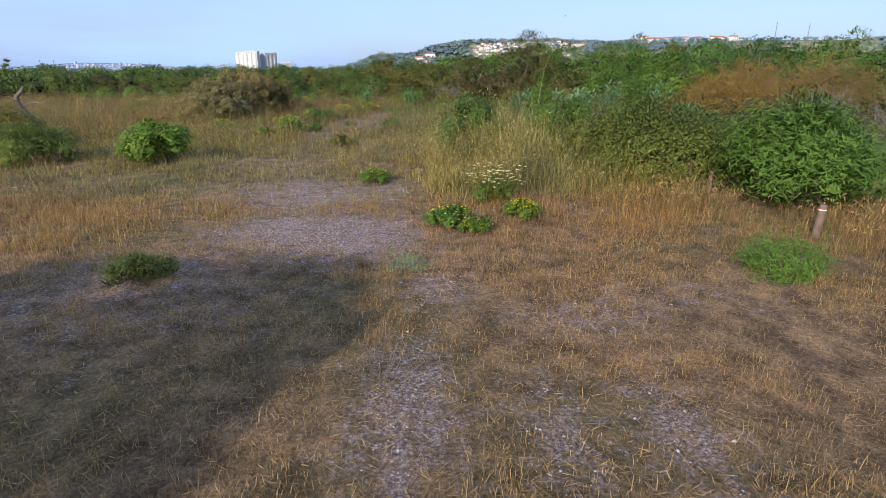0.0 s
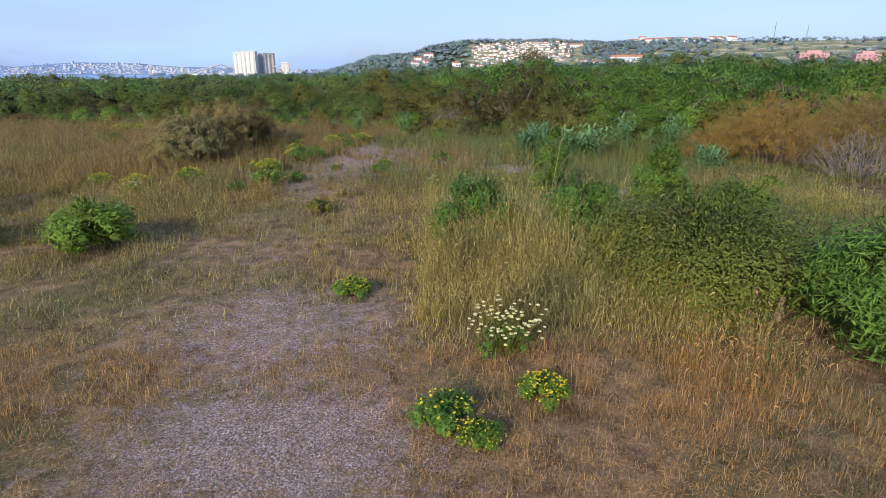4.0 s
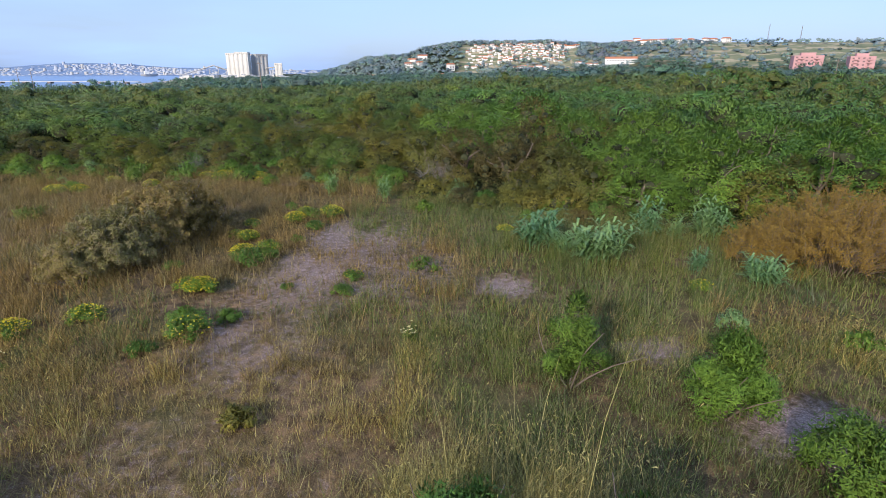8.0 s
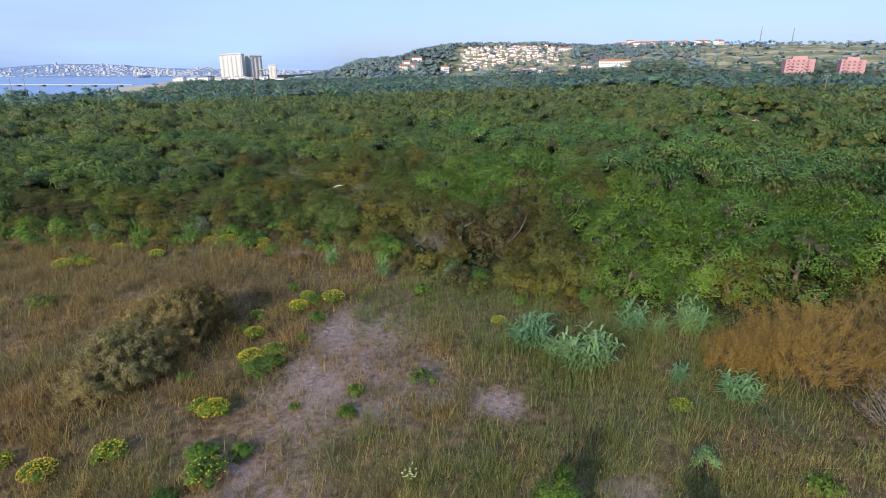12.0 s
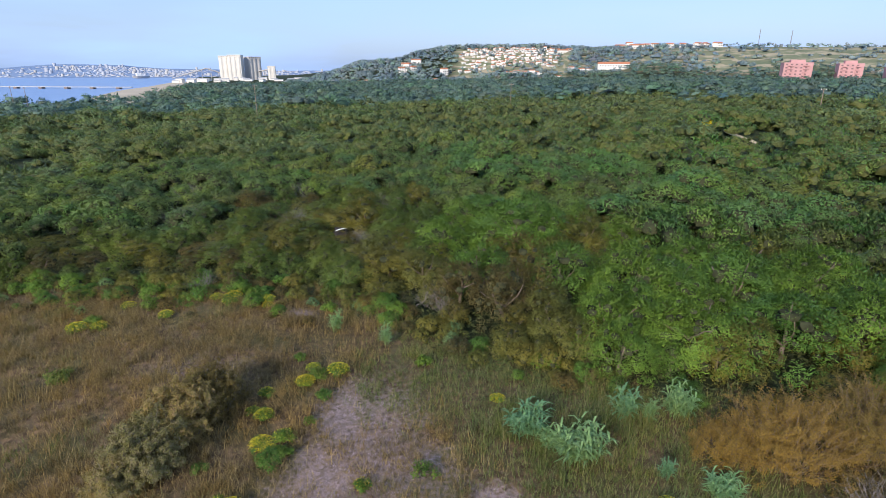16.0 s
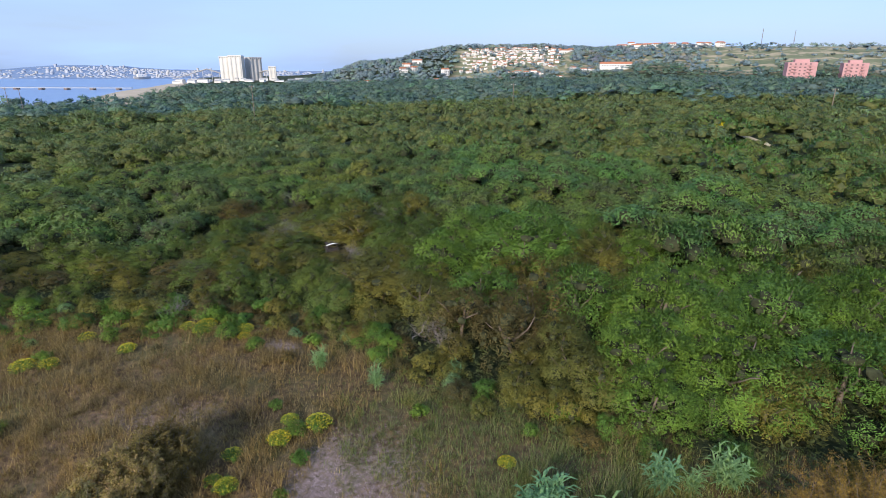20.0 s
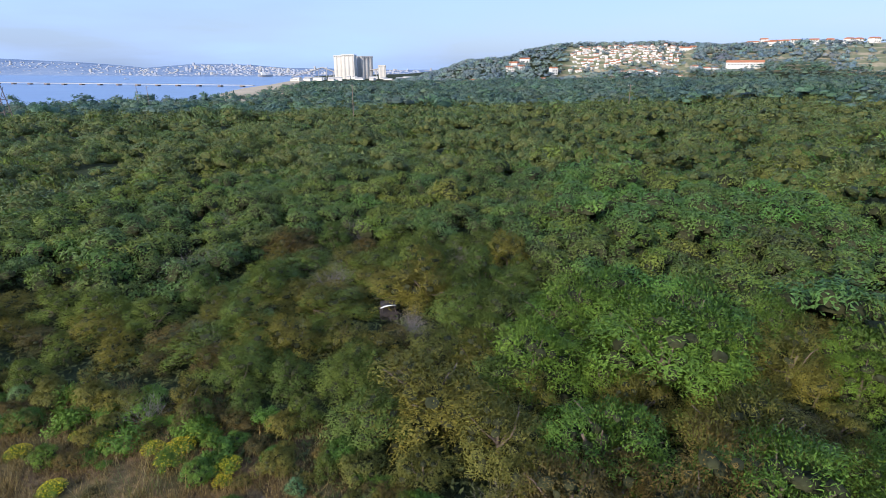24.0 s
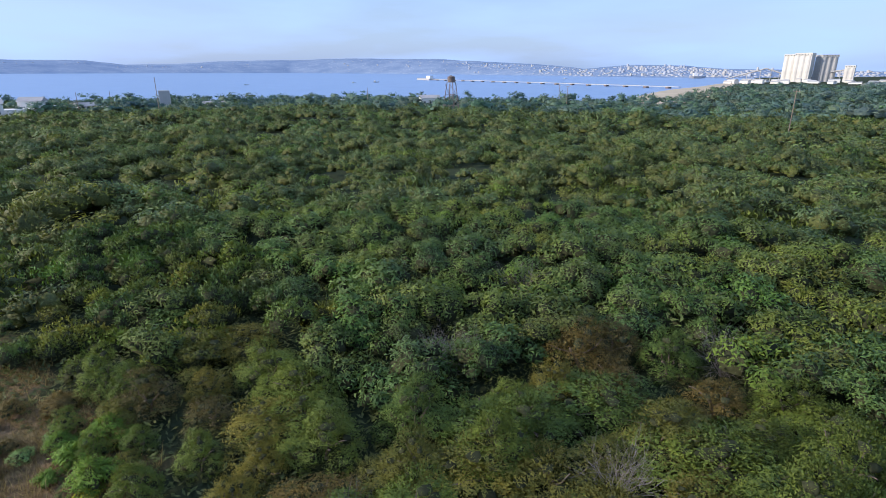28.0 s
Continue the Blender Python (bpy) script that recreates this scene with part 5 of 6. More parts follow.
def grass_height(x, y):
    h = 0.052 + 0.035 * step(5, 9, y) + 0.15 * step(8, 17, y) + 0.05 * step(-2, -6, x)
    for cx, cy, rx, ry, k in ((2.6, 12.6, 2.4, 3.0, 0.42), (4.0, 9.3, 1.6, 1.6, 0.2), (-6.5, 16.2, 3.2, 2.2, 0.3), (5.2, 19.5, 3.5, 3.5, 0.22), (7, 25, 6, 3.0, 0.35), (-2.2, 34.0, 4.0, 2.0, 0.35),
                              (1.0, 30.5, 2.5, 2.5, 0.25), (-15, 30, 6, 3, 0.12), (6.6, 6.6, 1.2, 1.6, 0.15)):
        h = np.maximum(h, 0.05 + k * np.exp(-((x - cx) / rx) ** 2 - ((y - cy) / ry) ** 2) * 1.35)
    return h


def blades(seed, n_tufts, per, x0, x1, y0, y1, width, spread, keep_green, tall=1.0):
    rs = np.random.default_rng(seed)
    x, y = rs.uniform(x0, x1, n_tufts), rs.uniform(y0, y1, n_tufts)
    s, w = cover(x, y)
    clump = np.array([noise.noise(Vector((a * 1.1, b * 1.1, 3.3))) + 0.6 * noise.noise(Vector((a * 3.1, b * 3.1, 1.3))) for a, b in zip(x, y)])
    ok = (rs.uniform(0, 1, n_tufts) > s * 1.25 - 0.25 * (clump > 0.1)) & (w < 0.75) & (clump + rs.normal(0, 0.25, n_tufts) > -0.35)
    g = np.array([noise.noise(Vector((a * 0.23, b * 0.23, 8.1))) for a, b in zip(x, y)])
    g = g + 0.6 * step(19, 26, y) * step(-3, 1, x) - 0.3 * step(11, 5, y) + 0.5 * step(9, 12, y) * step(0.5, 3, x) - 0.25 * step(0, -3, x)
    green = g + rs.normal(0, 0.22, n_tufts) > 0.22
    ok &= green == keep_green
    x, y, clump = x[ok], y[ok], clump[ok]
    n = len(x)
    h = grass_height(x, y) * tall * (1 + 0.5 * np.clip(clump, -0.6, 0.8))
    bx = np.repeat(x, per) + rs.normal(0, spread, n * per)
    by = np.repeat(y, per) + rs.normal(0, spread, n * per)
    L = np.repeat(h, per) * rs.gamma(5, 0.19, n * per)
    a = rs.uniform(0, 6.28, n * per)
    lean = L * rs.uniform(0.1, 1.3, n * per)
    root = np.stack([bx, by, land(bx, by) - 0.01], -1)
    top = root + np.stack([lean * np.cos(a), lean * np.sin(a), L * 0.92], -1)
    mid = root * 0.45 + top * 0.55 + np.stack([-0.15 * lean * np.cos(a), -0.15 * lean * np.sin(a), L * 0.08], -1)
    side = np.stack([-np.sin(a), np.cos(a), np.zeros_like(a)], -1) * (width * rs.uniform(0.6, 1.4, n * per))[:, None]
    tall_ones = L > 0.3
    if width > 0.004:
        v = np.stack([root - side, root + side, top], 1).reshape(-1, 3)
        return v, np.zeros((0, 4), int), np.arange(n * per * 3).reshape(-1, 3), top[tall_ones]
    v = np.stack([root - side, root + side, mid + side * 0.8, mid - side * 0.8, top], 1).reshape(-1, 3)
    k = np.arange(n * per)[:, None] * 5
    quads, tris = k + [[0, 1, 2, 3]], k + [[3, 2, 4]]
    return v, quads, tris, top[tall_ones]


def grass(seed, name, label, mat, keep_green, zones):
    V, Q, T, tops, o = [], [], [], [], 0
    for i, z in enumerate(zones):
        v, q, t, top = blades(seed + i, *z[:8], keep_green, *z[8:])
        V.append(v), Q.append(q + o), T.append(t + o), tops.append(top)
        o += len(v)
    tops = np.concatenate(tops)
    if len(tops):
        rs = np.random.default_rng(seed)
        v, q = leaf_arrays(tops, rs.normal(0, 1, (len(tops), 3)) * [1, 1, 0.3], 0.06, 0.014, rs, 0.03)
        V.append(v), Q.append(q + o)
    tagged(new(name, build_mesh(name, np.concatenate(V), np.concatenate(Q), np.concatenate(T), (mat,))), label, "grass", kind="stuff")


ZONES = ((40000, 6, -6.5, 9.0, 1.4, 9.0, 0.0016, 0.045), (11000, 7, 0.3, 12, 9.0, 19.0, 0.0045, 0.08), (38000, 6, -33, 20, 19, 41, 0.009, 0.13), (2500, 5, -14, 14, -6, 1.4, 0.01, 0.05),
         (3000, 26, -27, -5.5, 17, 37, 0.007, 0.085, 1.55), (9000, 7, 0.4, 6.5, 9.5, 18, 0.0032, 0.06, 1.3), (1500, 22, -5.5, 9.5, 17, 31, 0.006, 0.08, 1.5), (6500, 8, -13, 0.3, 9.0, 19.0, 0.0042, 0.07, 0.8), (6500, 8, -13, 0.3, 9.0, 19.0, 0.0042, 0.07, 0.75))
grass(500, "dry_grass", "short straw-coloured dry grass round the gravel", M["straw"], False, (ZONES[0], ZONES[3]))
grass(505, "dry_grass", "tall pale wild oat grass", M["oat"], False, (ZONES[1], ZONES[5], ZONES[7]))
grass(510, "dry_grass", "dry brown grass over the clearing", M["grass"], False, (ZONES[2], ZONES[8]))
grass(515, "dry_grass", "dry brown grass tussocks over the clearing", M["grass"], False, (ZONES[4], ZONES[6]))
grass(520, "green_grass", "olive green grass in patches of the clearing", M["grass_green"], True, ZONES[:4] + ZONES[6:])


def straw_litter():
    """Dead stalks that lie about on the ground."""
    rs = np.random.default_rng(530)
    n = 42000
    x, y = rs.uniform(-6, 8, n), 1.4 + 8.6 * rs.uniform(0, 1, n) ** 1.4
    p = np.stack([x, y, land(x, y) + rs.uniform(0.004, 0.03, n)], -1)
    v, q = leaf_arrays(p, np.tile([0.0, 0.0, 3.0], (n, 1)), 0.085, 0.006, rs)
    tagged(new("straw", build_mesh("straw", v, q, None, (M["straw"],))), "dead straw stalks lying on the ground", "straw", kind="stuff")


straw_litter()


def pebbles():
    rs = np.random.default_rng(540)
    n = 110000
    x, y = rs.uniform(-7, 8, n), rs.uniform(1.5, 15, n)
    s, _ = cover(x, y)
    ok = s > rs.uniform(0.3, 1.2, n)
    x, y = x[ok], y[ok]
    n = len(x)
    oct_v = np.array([[1, 0, 0], [0, 1, 0], [-1, 0, 0], [0, -1, 0], [0, 0, 1], [0, 0, -1.0]])
    oct_t = np.array([[0, 1, 4], [1, 2, 4], [2, 3, 4], [3, 0, 4], [1, 0, 5], [2, 1, 5], [3, 2, 5], [0, 3, 5]])
    size = rs.gamma(2.0, 0.0022, n) + 0.002
    v = oct_v[None] * size[:, None, None] * rs.uniform(0.6, 1.3, (n, 6, 3)) * [1, 1, 0.6]
    v = v + np.stack([x, y, land(x, y) + 0.002], -1)[:, None]
    t = oct_t[None] + (np.arange(n) * 6)[:, None, None]
    tagged(new("gravel", build_mesh("gravel", v.reshape(-1, 3), None, t.reshape(-1, 3), (M["stone"],))), "pale grey gravel stones on the bare patches", "gravel", kind="stuff")


pebbles()

# ---- distance: poles, water tower, shore, silo, town, hill village ----


def at_az(az, r, ox=0.0, oy=9.0):
    return ox + r * math.sin(radians(az)), oy + r * math.cos(radians(az))


def utility_pole(x, y, top, arm=True, lean=0.0):
    z = float(land(x, y))
    p = thing("utility_pole", "grey wooden utility pole above the scrub", "pole", (x, y, z), "utility poles")
    p.rotation_euler = (0, lean, 0)
    h = top - z
    part("shaft", tube("shaft", np.array([(0, 0, -0.3), (0, 0, h / 2), (0, 0, h)]), [0.13, 0.11, 0.085], M["pole"], 8), p)
    if arm:
        part("crossarm", box_mesh("crossarm", 1.6, 0.12, 0.12, M["pole"], 0.02), p, at=(0, 0, h - 0.5))
        for k in (-0.65, 0, 0.65):
            part("insulator", tube("insulator", np.array([(0, 0, 0), (0, 0, 0.1), (0, 0, 0.22)]), [0.05, 0.07, 0.03], M["white"], 6), p, at=(k, 0, h - 0.38))


for az, r, top in ((35.7, 170, 8.3), (8.35, 190, 8.4), (-17.2, 190, 8.2), (-35.4, 270, 6.3), (-36.3, 285, 6.4)):
    utility_pole(*at_az(az, r, 1.0), top)
for az, r, top in ((-78.3, 185, 10.4), (-58.9, 240, 5.4), (-84.5, 230, 5.0), (-82.0, 250, 4.6)):
    utility_pole(*at_az(az, r, -3.1, 39.0), top, False)


def water_tower(x, y, top):
    z = float(land(x, y))
    w = thing("water_tower", "rusty steel water tower on four braced legs", "water tower", (x, y, z), "", "", 0.4)
    h = top - z
    for sx, sy in ((1, 1), (1, -1), (-1, -1), (-1, 1)):
        part("leg", tube("leg", np.array([(sx * 2.4, sy * 2.4, -0.2), (sx * 2.0, sy * 2.0, h * 0.4), (sx * 1.2, sy * 1.2, h - 2.7)]), [0.18, 0.16, 0.14], M["steel"], 6), w)
    for k, zz in enumerate((h * 0.3, h * 0.55)):
        half = 2.4 - 0.9 * zz / (h - 4)
        for a in range(4):
            q = [(half, half), (-half, half), (-half, -half), (half, -half), (half, half)]
            part("brace", tube("brace", np.array([(*q[a], zz), (*((np.array(q[a]) + q[a + 1]) / 2), zz), (*q[a + 1], zz)]), [0.1] * 3, M["steel"], 5), w)
            part("brace", tube("brace", np.array([(*q[a], zz), (*((np.array(q[a]) + q[a + 1]) / 2), zz + 2), (*q[a + 1], zz + 4)]), [0.07] * 3, M["steel"], 5), w)
    bm = bmesh.new()
    bmesh.ops.create_cone(bm, segments=20, radius1=1.45, radius2=1.5, depth=2.0, cap_ends=True)
    bmesh.ops.translate(bm, vec=(0, 0, h - 1.7), verts=bm.verts)
    part("tank", from_bm("tank", bm, M["steel"]), w)
    bm = bmesh.new()
    bmesh.ops.create_cone(bm, segments=20, radius1=1.6, radius2=0.3, depth=0.6, cap_ends=True)
    bmesh.ops.translate(bm, vec=(0, 0, h - 0.4), verts=bm.verts)
    part("roof", from_bm("roof", bm, M["steel"]), w)


water_tower(-171, 178, 10.6)


def gable_mesh(name, sx, sy, rise, mat, over=0.4):
    bm = bmesh.new()
    a, b = sx / 2 + over, sy / 2 + over
    v = [bm.verts.new(c) for c in ((-a, -b, 0), (a, -b, 0), (a, b, 0), (-a, b, 0), (-a, 0, rise), (a, 0, rise))]
    for f in ((0, 1, 5, 4), (2, 3, 4, 5), (3, 0, 4), (1, 2, 5), (3, 2, 1, 0)):
        bm.faces.new([v[i] for i in f])
    return from_bm(name, bm, mat)


HOUSES = []
for sx, sy, sz in ((11, 9, 6.2), (9, 8, 8.6), (14, 9, 5.6), (8, 7.5, 5.8)):
    HOUSES.append((box_mesh("wall", sx, sy, sz, M["plaster"], 0.05), gable_mesh("roof", sx, sy, 1.9, M["tile"]), sx, sy, sz))
HOUSE_PANE = box_mesh("window", 1.3, 0.12, 1.5, M["glass"], 0.02)


def house(x, y, variant, turn, label="white plastered house with an orange tiled roof on the hillside", group="hillside houses", sink=1.0, roof=True, z=None, size=1.0):
    wall, top, sx, sy, sz = HOUSES[variant]
    h = thing("house", label, "house", (x, y, (float(land(x, y)) if z is None else z) - sink), group, "", turn, size)
    part("wall", wall, h)
    if roof:
        part("roof", top, h, at=(0, 0, sz))
    for k in range(3):
        for row in range(2 if sz > 5.7 else 1):
            part("window", HOUSE_PANE, h, at=((k - 1) * sx * 0.29, -sy / 2 - 0.02, 1.6 + row * 2.9))
    return h


rs = random.Random(77)
spots = []
for k in range(4000):
    az, r = rs.uniform(3.2, 12.9), rs.uniform(800, 908)
    lim = 0.0 if 4.2 < az < 12.2 else 0.5
    if rs.random() < lim or len(spots) >= 170:
        continue
    x, y = at_az(az, r)
    if all(math.hypot(x - a, y - b) > 6.0 for a, b in spots):
        spots.append((x, y))
        house(x, y, rs.randrange(4), rs.uniform(-0.6, 0.6), roof=rs.random() < 0.72, size=rs.uniform(0.36, 0.56))
for az, r in ((-2.6, 800), (-2.1, 812), (-1.5, 800), (-2.3, 830), (-1.2, 840), (1.6, 790), (13.3, 880), (13.9, 890), (18.6, 935), (19.4, 938), (20.2, 935), (21.0, 940), (21.7, 935), (23.0, 940), (24.1, 938), (26.0, 938),
              (27.0, 940), (20.6, 915), (19.9, 905), (25.4, 930)):
    x, y = at_az(az, r)
    house(x, y, rs.randrange(4), rs.uniform(-0.5, 0.5), "white house on the ridge of the far hill", "ridge houses")
for az, r in ((8.2, 752), (8.9, 756), (9.6, 750), (10.4, 758), (11.1, 752), (13.0, 750), (14.2, 755), (15.2, 752), (16.0, 752), (0.6, 745), (2.6, 752), (-6.9, 740), (-6.2, 742)):
    x, y = at_az(az, r)
    house(x, y, 2, rs.uniform(-0.3, 0.3), "long low house with an orange tiled roof at the hill's foot", "houses at the hill's foot", sink=0.0, size=0.6)


def long_block(az, r):
    x, y = at_az(az, r)
    b = thing("long_building", "long white building with a red roof at the hill's foot", "building", (x, y, float(land(x, y))), "", "", -radians(az))
    part("wall", box_mesh("wall", 38, 10, 7.5, M["plaster"], 0.1), b)
    part("roof", gable_mesh("roof", 38, 10, 2.5, M["tile"]), b, at=(0, 0, 7.5))
    for k in range(11):
        part("window", HOUSE_PANE, b, at=(-16 + 3.2 * k, -5.02, 4.5))


long_block(18.2, 745)


def pink_block(az, r, width, top, floors):
    """A slab of flats: pink render with bands of windows and balconies."""
    x, y = at_az(az, r)
    z = float(land(x, y))
    b = thing("apartment_block", "pink rendered block of flats with rows of balconies", "apartment block", (x, y, z), "pink blocks of flats", "", -radians(az) + 0.25)
    h = top - z
    part("wall", box_mesh("wall", width, 13, h, M["pink"], 0.1), b)
    part("roof", box_mesh("roof", width * 0.5, 6, 2.6, M["pink"], 0.1), b, at=(0, 0, h))
    # flat panes in the painted shade colour, no real recess behind them
    pane = box_mesh("window", 1.7, 0.14, 1.2, M["recess"], 0.03)
    rail = box_mesh("balcony", width * 0.2, 1.2, 1.0, M["pink"], 0.05)
    step_z = 3.0
    for f in range(floors):
        zz = h - 2.4 - f * step_z
        for k in range(int(width / 4.2)):
            part("window", pane, b, at=(-width / 2 + 2.4 + 4.2 * k, -6.53, zz))
        for k in (-0.27, 0.27):
            part("balcony", rail, b, at=(width * k, -7.05, zz - 1.1))


pink_block(33.4, 655, 25, 19.5, 6)
pink_block(37.1, 670, 20, 18.5, 6)
pink_block(40.6, 660, 26, 15.0, 5)


def mast(az, r, low, high):
    x, y = at_az(az, r)
    z = float(land(x, y))
    m = thing("radio_mast", "thin lattice radio mast on the ridge", "mast", (x, y, z), "radio masts")
    h = EYE_Z + math.tan(radians(high)) * r - z
    for a in range(3):
        c = (0.6 * math.cos(a * 2.094), 0.6 * math.sin(a * 2.094))
        part("leg", tube("leg", np.array([(*c, 0), (c[0] * 0.8, c[1] * 0.8, h / 2), (c[0] * 0.4, c[1] * 0.4, h)]), [0.14, 0.13, 0.1], M["steel"], 5), m)
    for k in range(6):
        part("brace", box_mesh("brace", 0.9, 0.9, 0.18, M["steel"], 0.02), m, at=(0, 0, h * (k + 1) / 7))


mast(30.2, 960, 2.1, 3.38)
mast(32.6, 960, 2.04, 3.17)


def silo_group(az, r, turn, nx, ny, dia, top, mat, label, group="grain silos"):
    x, y = at_az(az, r)
    s = thing("grain_silo", label, "silo", (x, y, -8.5), group, "", turn)
    h = top + 8.5
    bm = bmesh.new()
    bmesh.ops.create_cone(bm, segments=20, radius1=dia / 2, radius2=dia / 2, depth=h - 5, cap_ends=True)
    bmesh.ops.translate(bm, vec=(0, 0, (h - 5) / 2), verts=bm.verts)
    cell = from_bm("cell", bm, mat)
    for i in range(nx):
        for j in range(ny):
            part("cell", cell, s, at=((i - (nx - 1) / 2) * dia * 0.98, (j - (ny - 1) / 2) * dia * 0.98, 0))
    part("body", box_mesh("body", nx * dia * 0.97, ny * dia * 0.9, h - 5.2, mat, 0.2), s)
    part("gallery", box_mesh("gallery", nx * dia, ny * dia * 0.96, 4.6, mat, 0.2), s, at=(0, 0, h - 5.0))
    pane = box_mesh("window", 1.6, 0.3, 1.4, M["glass"], 0.05)
    for k in range(nx * 2):
        part("window", pane, s, at=(-nx * dia / 2 + dia / 4 + k * dia / 2, -ny * dia * 0.48 - 0.1, h - 3.4))
    return s


silo_group(-19.5, 1300, 0.1, 2, 3, 9.6, 41.5, M["cream"], "cream concrete grain silo with round cells")
silo_group(-18.55, 1290, 0.1, 3, 3, 9.4, 43.5, M["cream"], "cream concrete grain silo with round cells and a head house")
# grey instead of cream: the shade on this block's face is in its colour
silo_group(-17.05, 1310, 0.75, 3, 3, 9.4, 40.5, M["concrete"], "concrete grain silo with round cells, greyed for its shaded face")
silo_group(-15.35, 1290, 0.2, 2, 2, 8.0, 21.5, M["cream"], "low cream concrete grain silo")


def gantry(p, q, legs):
    """A sloping conveyor bridge on trestles."""
    g = thing("conveyor_bridge", "pale sloping conveyor bridge beside the silos", "conveyor", (p[0], p[1], -8.5))
    d = np.array([q[0] - p[0], q[1] - p[1], q[2] - p[2]])
    v, f = tube_arrays(np.array([(0, 0, p[2] + 8.5), tuple(d / 2 + [0, 0, p[2] + 8.5]), tuple(d + [0, 0, p[2] + 8.5])]), [1.3] * 3, 4)
    part("bridge", build_mesh("bridge", v, f, None, (M["concrete"],)), g)
    for k in range(legs):
        t = (k + 0.6) / legs
        c = d * t
        part("trestle", tube("trestle", np.array([(c[0], c[1], 0), (c[0], c[1], (c[2] + p[2] + 8.5) / 2), (c[0], c[1], c[2] + p[2] + 8)]), [0.6] * 3, M["concrete"], 5), g)


gantry((*at_az(-24.2, 1300), -4), (*at_az(-21.2, 1300), 16), 3)
gantry((*at_az(-21.2, 1300), 16), (*at_az(-19.9, 1300), 6), 2)
gantry((*at_az(-16.6, 1300), 10), (*at_az(-15.5, 1290), 14), 1)
rs = random.Random(31)
for k in range(26):
    az, r = rs.uniform(-24.0, -12.0), rs.uniform(1050, 1270)
    x, y = at_az(az, r)
    w = thing("warehouse", "low pale warehouse beside the silos", "warehouse", (x, y, -8.5), "dock warehouses", "", rs.uniform(-0.4, 0.4))
    sx, sy, sz = rs.uniform(6, 17), rs.uniform(6, 10), rs.uniform(3, 6)
    part("wall", box_mesh("wall", sx, sy, sz, M["plaster" if k % 3 else "cream"], 0.1), w)
    part("roof", gable_mesh("roof", sx, sy, 1.6, M["concrete"]), w, at=(0, 0, sz))


def beach():
    """The sand spit from the wood to the pier."""
    az = np.linspace(-31, -20, 24)
    inner, outer = np.interp(az, COAST_AZ, COAST_R) - 60, np.interp(az, [-31, -28.5, -26, -24, -20], [560, 800, 980, 1300, 1500])
    outer = np.maximum(outer, inner + 30)
    V = [(*at_az(a, r), SEA + z) for r_set, z in ((inner, 1.6), (inner * 0.4 + outer * 0.6, 1.4), (outer, -0.6)) for a, r in zip(az, r_set)]
    n = len(az)
    q = [(k * n + i, k * n + i + 1, (k + 1) * n + i + 1, (k + 1) * n + i) for k in range(2) for i in range(n - 1)]
    tagged(new("beach", build_mesh("beach", V, np.array(q)[:, ::-1], None, (M["sand"],), True)), "pale sand spit along the river mouth", "beach", kind="structure")


beach()


def pier():
    a, b = np.array(at_az(-27.5, 800)), np.array(at_az(-52.0, 1320))
    d = b - a
    L = float(np.hypot(*d))
    turn = math.atan2(d[1], d[0])
    p = thing("pier", "long low concrete pier on piles across the water", "pier", (a[0], a[1], SEA), "", "", turn)
    part("deck", box_mesh("deck", L, 4, 0.9, M["concrete"], 0.1), p, at=(L / 2, 0, 1.8))
    pile = box_mesh("pile", 5, 6, 2.6, M["steel"], 0.3)
    n = int(L / 34)
    for k in range(n):
        part("pile", pile, p, at=((k + 0.5) * L / n, 0, -0.7))
    e = thing("dock_building", "white dock building at the pier's end", "building", (b[0], b[1], SEA), "", "", turn)
    part("platform", box_mesh("platform", 60, 16, 3.5, M["concrete"], 0.1), e, at=(0, 0, 0))
    part("shed", box_mesh("shed", 16, 9, 6, M["white"], 0.1), e, at=(-18, 0, 3.5))


pier()


def boat(az, r, size, label):
    x, y = at_az(az, r, -3.0, 39.0)
    b = thing("boat", label, "boat", (x, y, SEA - 0.3), "boats", "", 0.3 - radians(az), size)
    bm = bmesh.new()
    bmesh.ops.create_cube(bm, size=1.0)
    bmesh.ops.subdivide_edges(bm, edges=bm.edges[:], cuts=3, use_grid_fill=True)
    for v in bm.verts:
        t = abs(v.co.x) * 2
        v.co.y *= 1 - 0.75 * t ** 3
        v.co = Vector((v.co.x * 14, v.co.y * 4 * (0.7 + 0.6 * (v.co.z + 0.5)), (v.co.z + 0.5) * 2 + 0.5 * t * t))
    part("hull", from_bm("hull", bm, M["concrete"]), b)
    part("cabin", box_mesh("cabin", 4, 2.6, 2.6, M["white"], 0.15), b, at=(-2, 0, 1.9))


for az, r, size, label in ((-60.2, 1000, 0.55, "small grey boat on the water"), (-58.0, 1050, 0.8, "long grey boat on the water"), (-70.5, 900, 0.5, "small dark boat on the water"), (-27.0, 1780, 3.2, "white ship by the far quay"),
                           (-39.0, 1500, 0.7, "small boat beyond the pier")):
    boat(az, r, size, label)


def shore_house(az, r, variant, label, top, turn=0.0, roof=True, size=1.0):
    x, y = at_az(az, r, -3.1, 39.0)
    h = house(x, y, variant, -radians(az) + turn, label, "houses on the shore", z=None if top is None else top - HOUSES[variant][4] * size - 1.5 * size, sink=0.0, roof=False, size=size)
    if roof:
        sx, sy, sz = HOUSES[variant][2:]
        part("roof", gable_mesh("roof", sx, sy, 1.8, M["slate"]), h, at=(0, 0, sz))


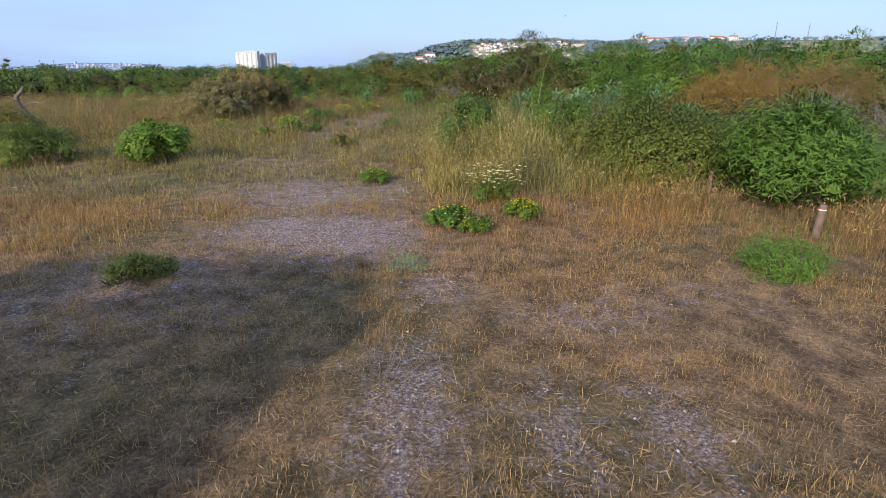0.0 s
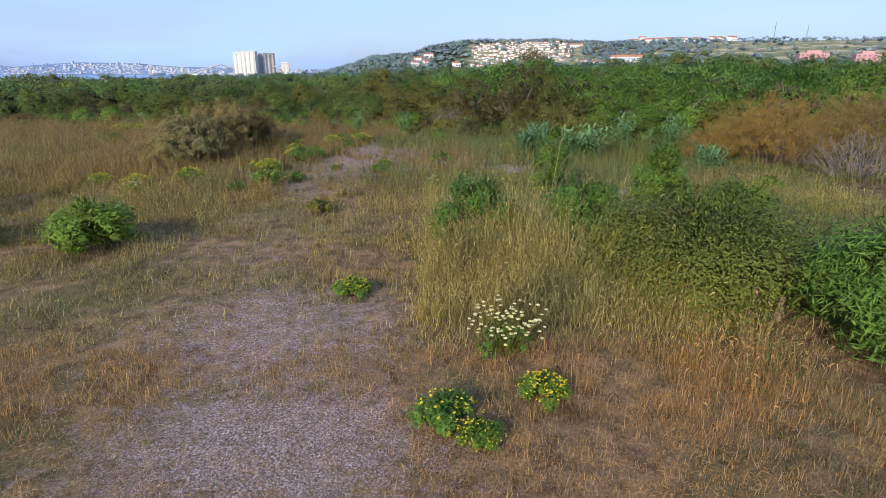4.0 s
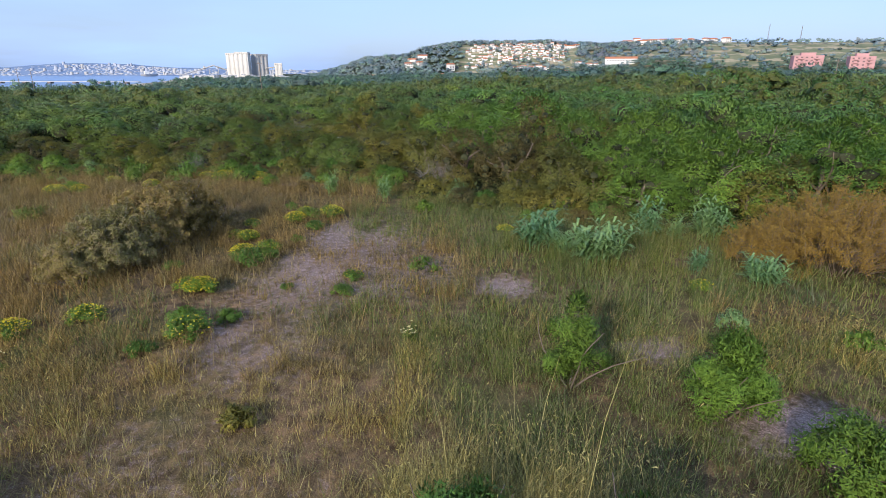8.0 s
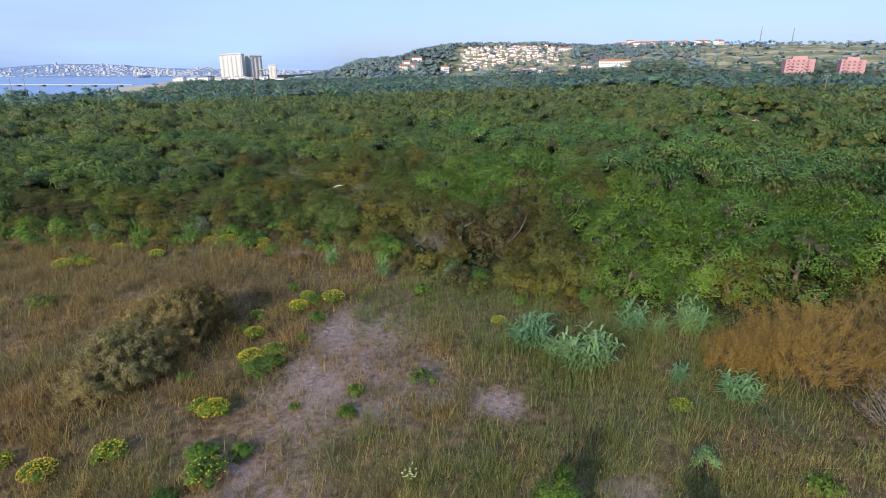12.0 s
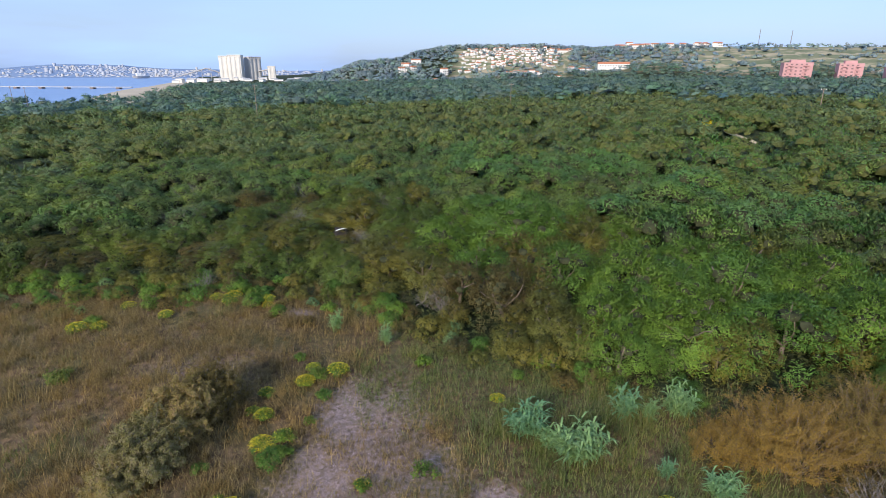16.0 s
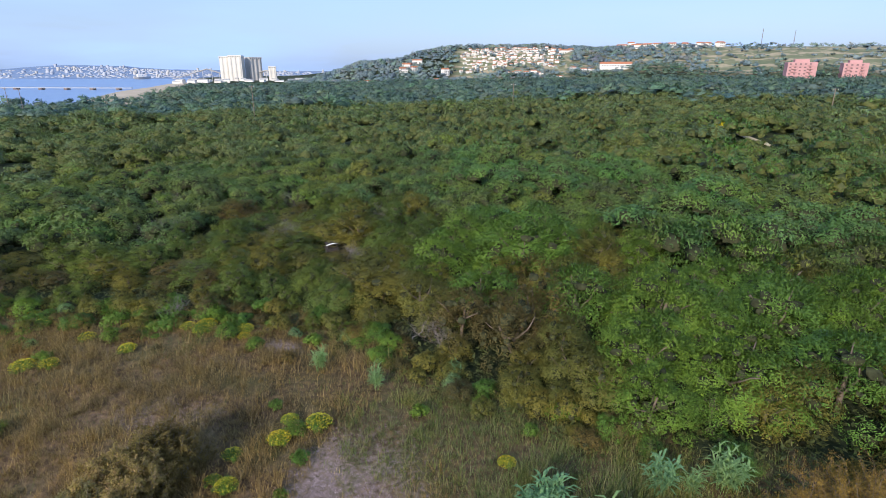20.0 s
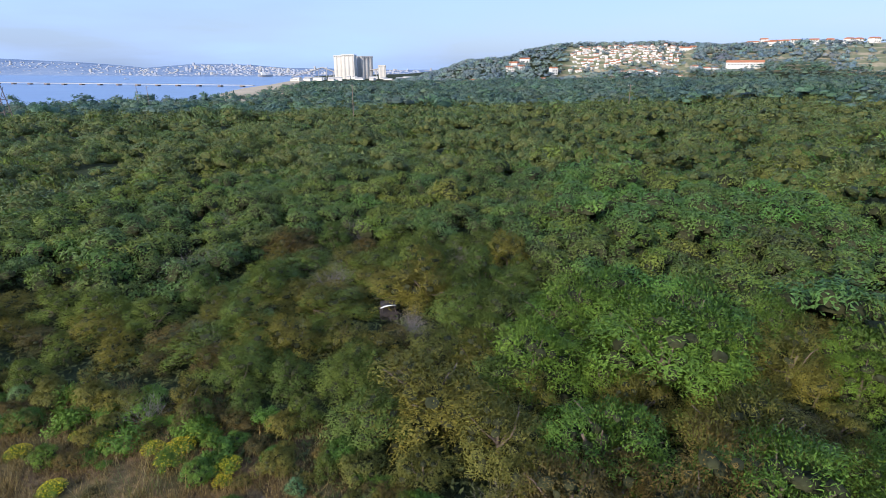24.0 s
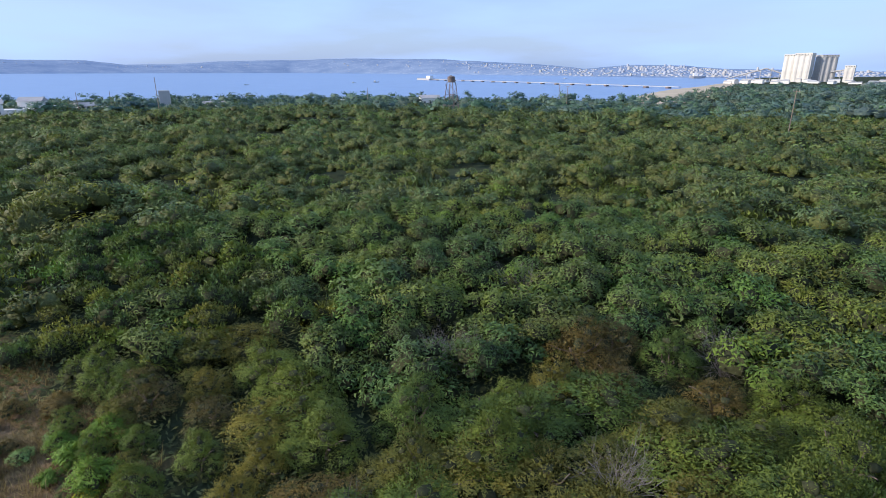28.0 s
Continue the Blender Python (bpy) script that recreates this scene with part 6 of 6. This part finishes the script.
shore_house(-52.6, 262, 2, "white house with a grey roof at the shore", 1.2, 0.15, True, 0.65)
for k, (az, r, v) in enumerate(((-90.5, 215, 1), (-89.0, 225, 2), (-87.6, 232, 1), (-86.2, 240, 0), (-84.0, 245, 3), (-82.2, 248, 2), (-73.4, 262, 2), (-61.0, 272, 3), (-92.4, 222, 2))):
    shore_house(az, r, v, "white shore house with a grey or flat roof among trees", None, 0.4 * math.sin(k * 2.1), k % 2 == 0, 0.75)


def tower_block(az, r, top):
    x, y = at_az(az, r, -3.1, 39.0)
    b = thing("concrete_block", "square grey concrete block at the shore", "building", (x, y, -9.0), "", "", -radians(az))
    part("wall", box_mesh("wall", 4.2, 4.2, top + 9, M["concrete"], 0.1), b)


tower_block(-77.7, 255, 4.4)


def town():
    """The town across the water and beyond the silos, too far to tell house from house."""
    rs = np.random.default_rng(88)
    n = 2300
    az = np.concatenate([rs.normal(-29, 4.0, 1000), rs.uniform(-62, -36, 800), rs.uniform(-90, -62, 120), rs.uniform(-26, -10, 380)])
    lift = rs.uniform(0.04, 0.85, n) ** 1.2
    rf = np.interp(az, FAR_AZ, FAR_R)
    el = np.interp(az, SHORE_AZ, SHORE_EL)
    r = rf + 20 + lift * 600
    top = EYE_Z + np.tan(np.radians(el)) * (rf + 650)
    z = SEA + (top - SEA) * lift * 0.98
    w, d, h = rs.uniform(4, 11, n), rs.uniform(4, 9, n), rs.uniform(3, 6, n)
    tall = rs.uniform(0, 1, n) < 0.05
    h[tall] *= 2.6
    x, y = r * np.sin(np.radians(az)), 9 + r * np.cos(np.radians(az))
    cube = np.array([[-.5, -.5, 0], [.5, -.5, 0], [.5, .5, 0], [-.5, .5, 0], [-.5, -.5, 1], [.5, -.5, 1], [.5, .5, 1], [-.5, .5, 1]])
    faces = np.array([[0, 1, 5, 4], [1, 2, 6, 5], [2, 3, 7, 6], [3, 0, 4, 7], [4, 5, 6, 7]])
    a = np.radians(-az) + rs.uniform(-0.5, 0.5, n)
    p = cube[None] * np.stack([w, d, h], -1)[:, None]
    c, s = np.cos(a)[:, None], np.sin(a)[:, None]
    v = np.stack([p[..., 0] * c - p[..., 1] * s + x[:, None], p[..., 0] * s + p[..., 1] * c + y[:, None], p[..., 2] + z[:, None] - 2], -1)
    q = faces[None] + (np.arange(n) * 8)[:, None, None]
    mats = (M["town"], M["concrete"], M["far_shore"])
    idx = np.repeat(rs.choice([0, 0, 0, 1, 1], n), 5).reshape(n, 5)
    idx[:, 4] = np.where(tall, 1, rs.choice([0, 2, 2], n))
    tagged(new("town", build_mesh("town", v.reshape(-1, 3), q.reshape(-1, 4), None, mats, False, idx.ravel())), "houses of a town across the water, haze in their colour", "town", kind="stuff")


town()


def sand_path():
    """A short bare track that shows in the wood."""
    n = 14
    t = np.linspace(-1, 1, n)
    x, y = 54.6 + 1.3 * t + 0.4 * np.sin(3 * t), 101.5 - 3.0 * t
    V = [(a + s * 0.8 * (1 - 0.5 * abs(k)), b + s * 0.4, float(land(a + s * 1.1, b)) + 0.5 - 0.2 * abs(s)) for s in (-1, 0, 1) for a, b, k in zip(x, y, t)]
    q = [(k * n + i, k * n + i + 1, (k + 1) * n + i + 1, (k + 1) * n + i) for k in range(2) for i in range(n - 1)]
    flowers = thing("broom_bush", "yellow flowering broom bush in the wood", "bush", at_ground(50.8, 105.0), "", "", 0.4)
    part("foliage", crown_mesh("foliage", M["flower"], 640, 1.6, 2.2, 0.1, 16, 1200, (0.24, 0.14), 0.9, 0.35, 0.6), flowers)
    tagged(new("path", build_mesh("path", V, np.array(q), None, (M["sand"],), True)), "short bare sand track in the wood", "path", kind="structure")


sand_path()
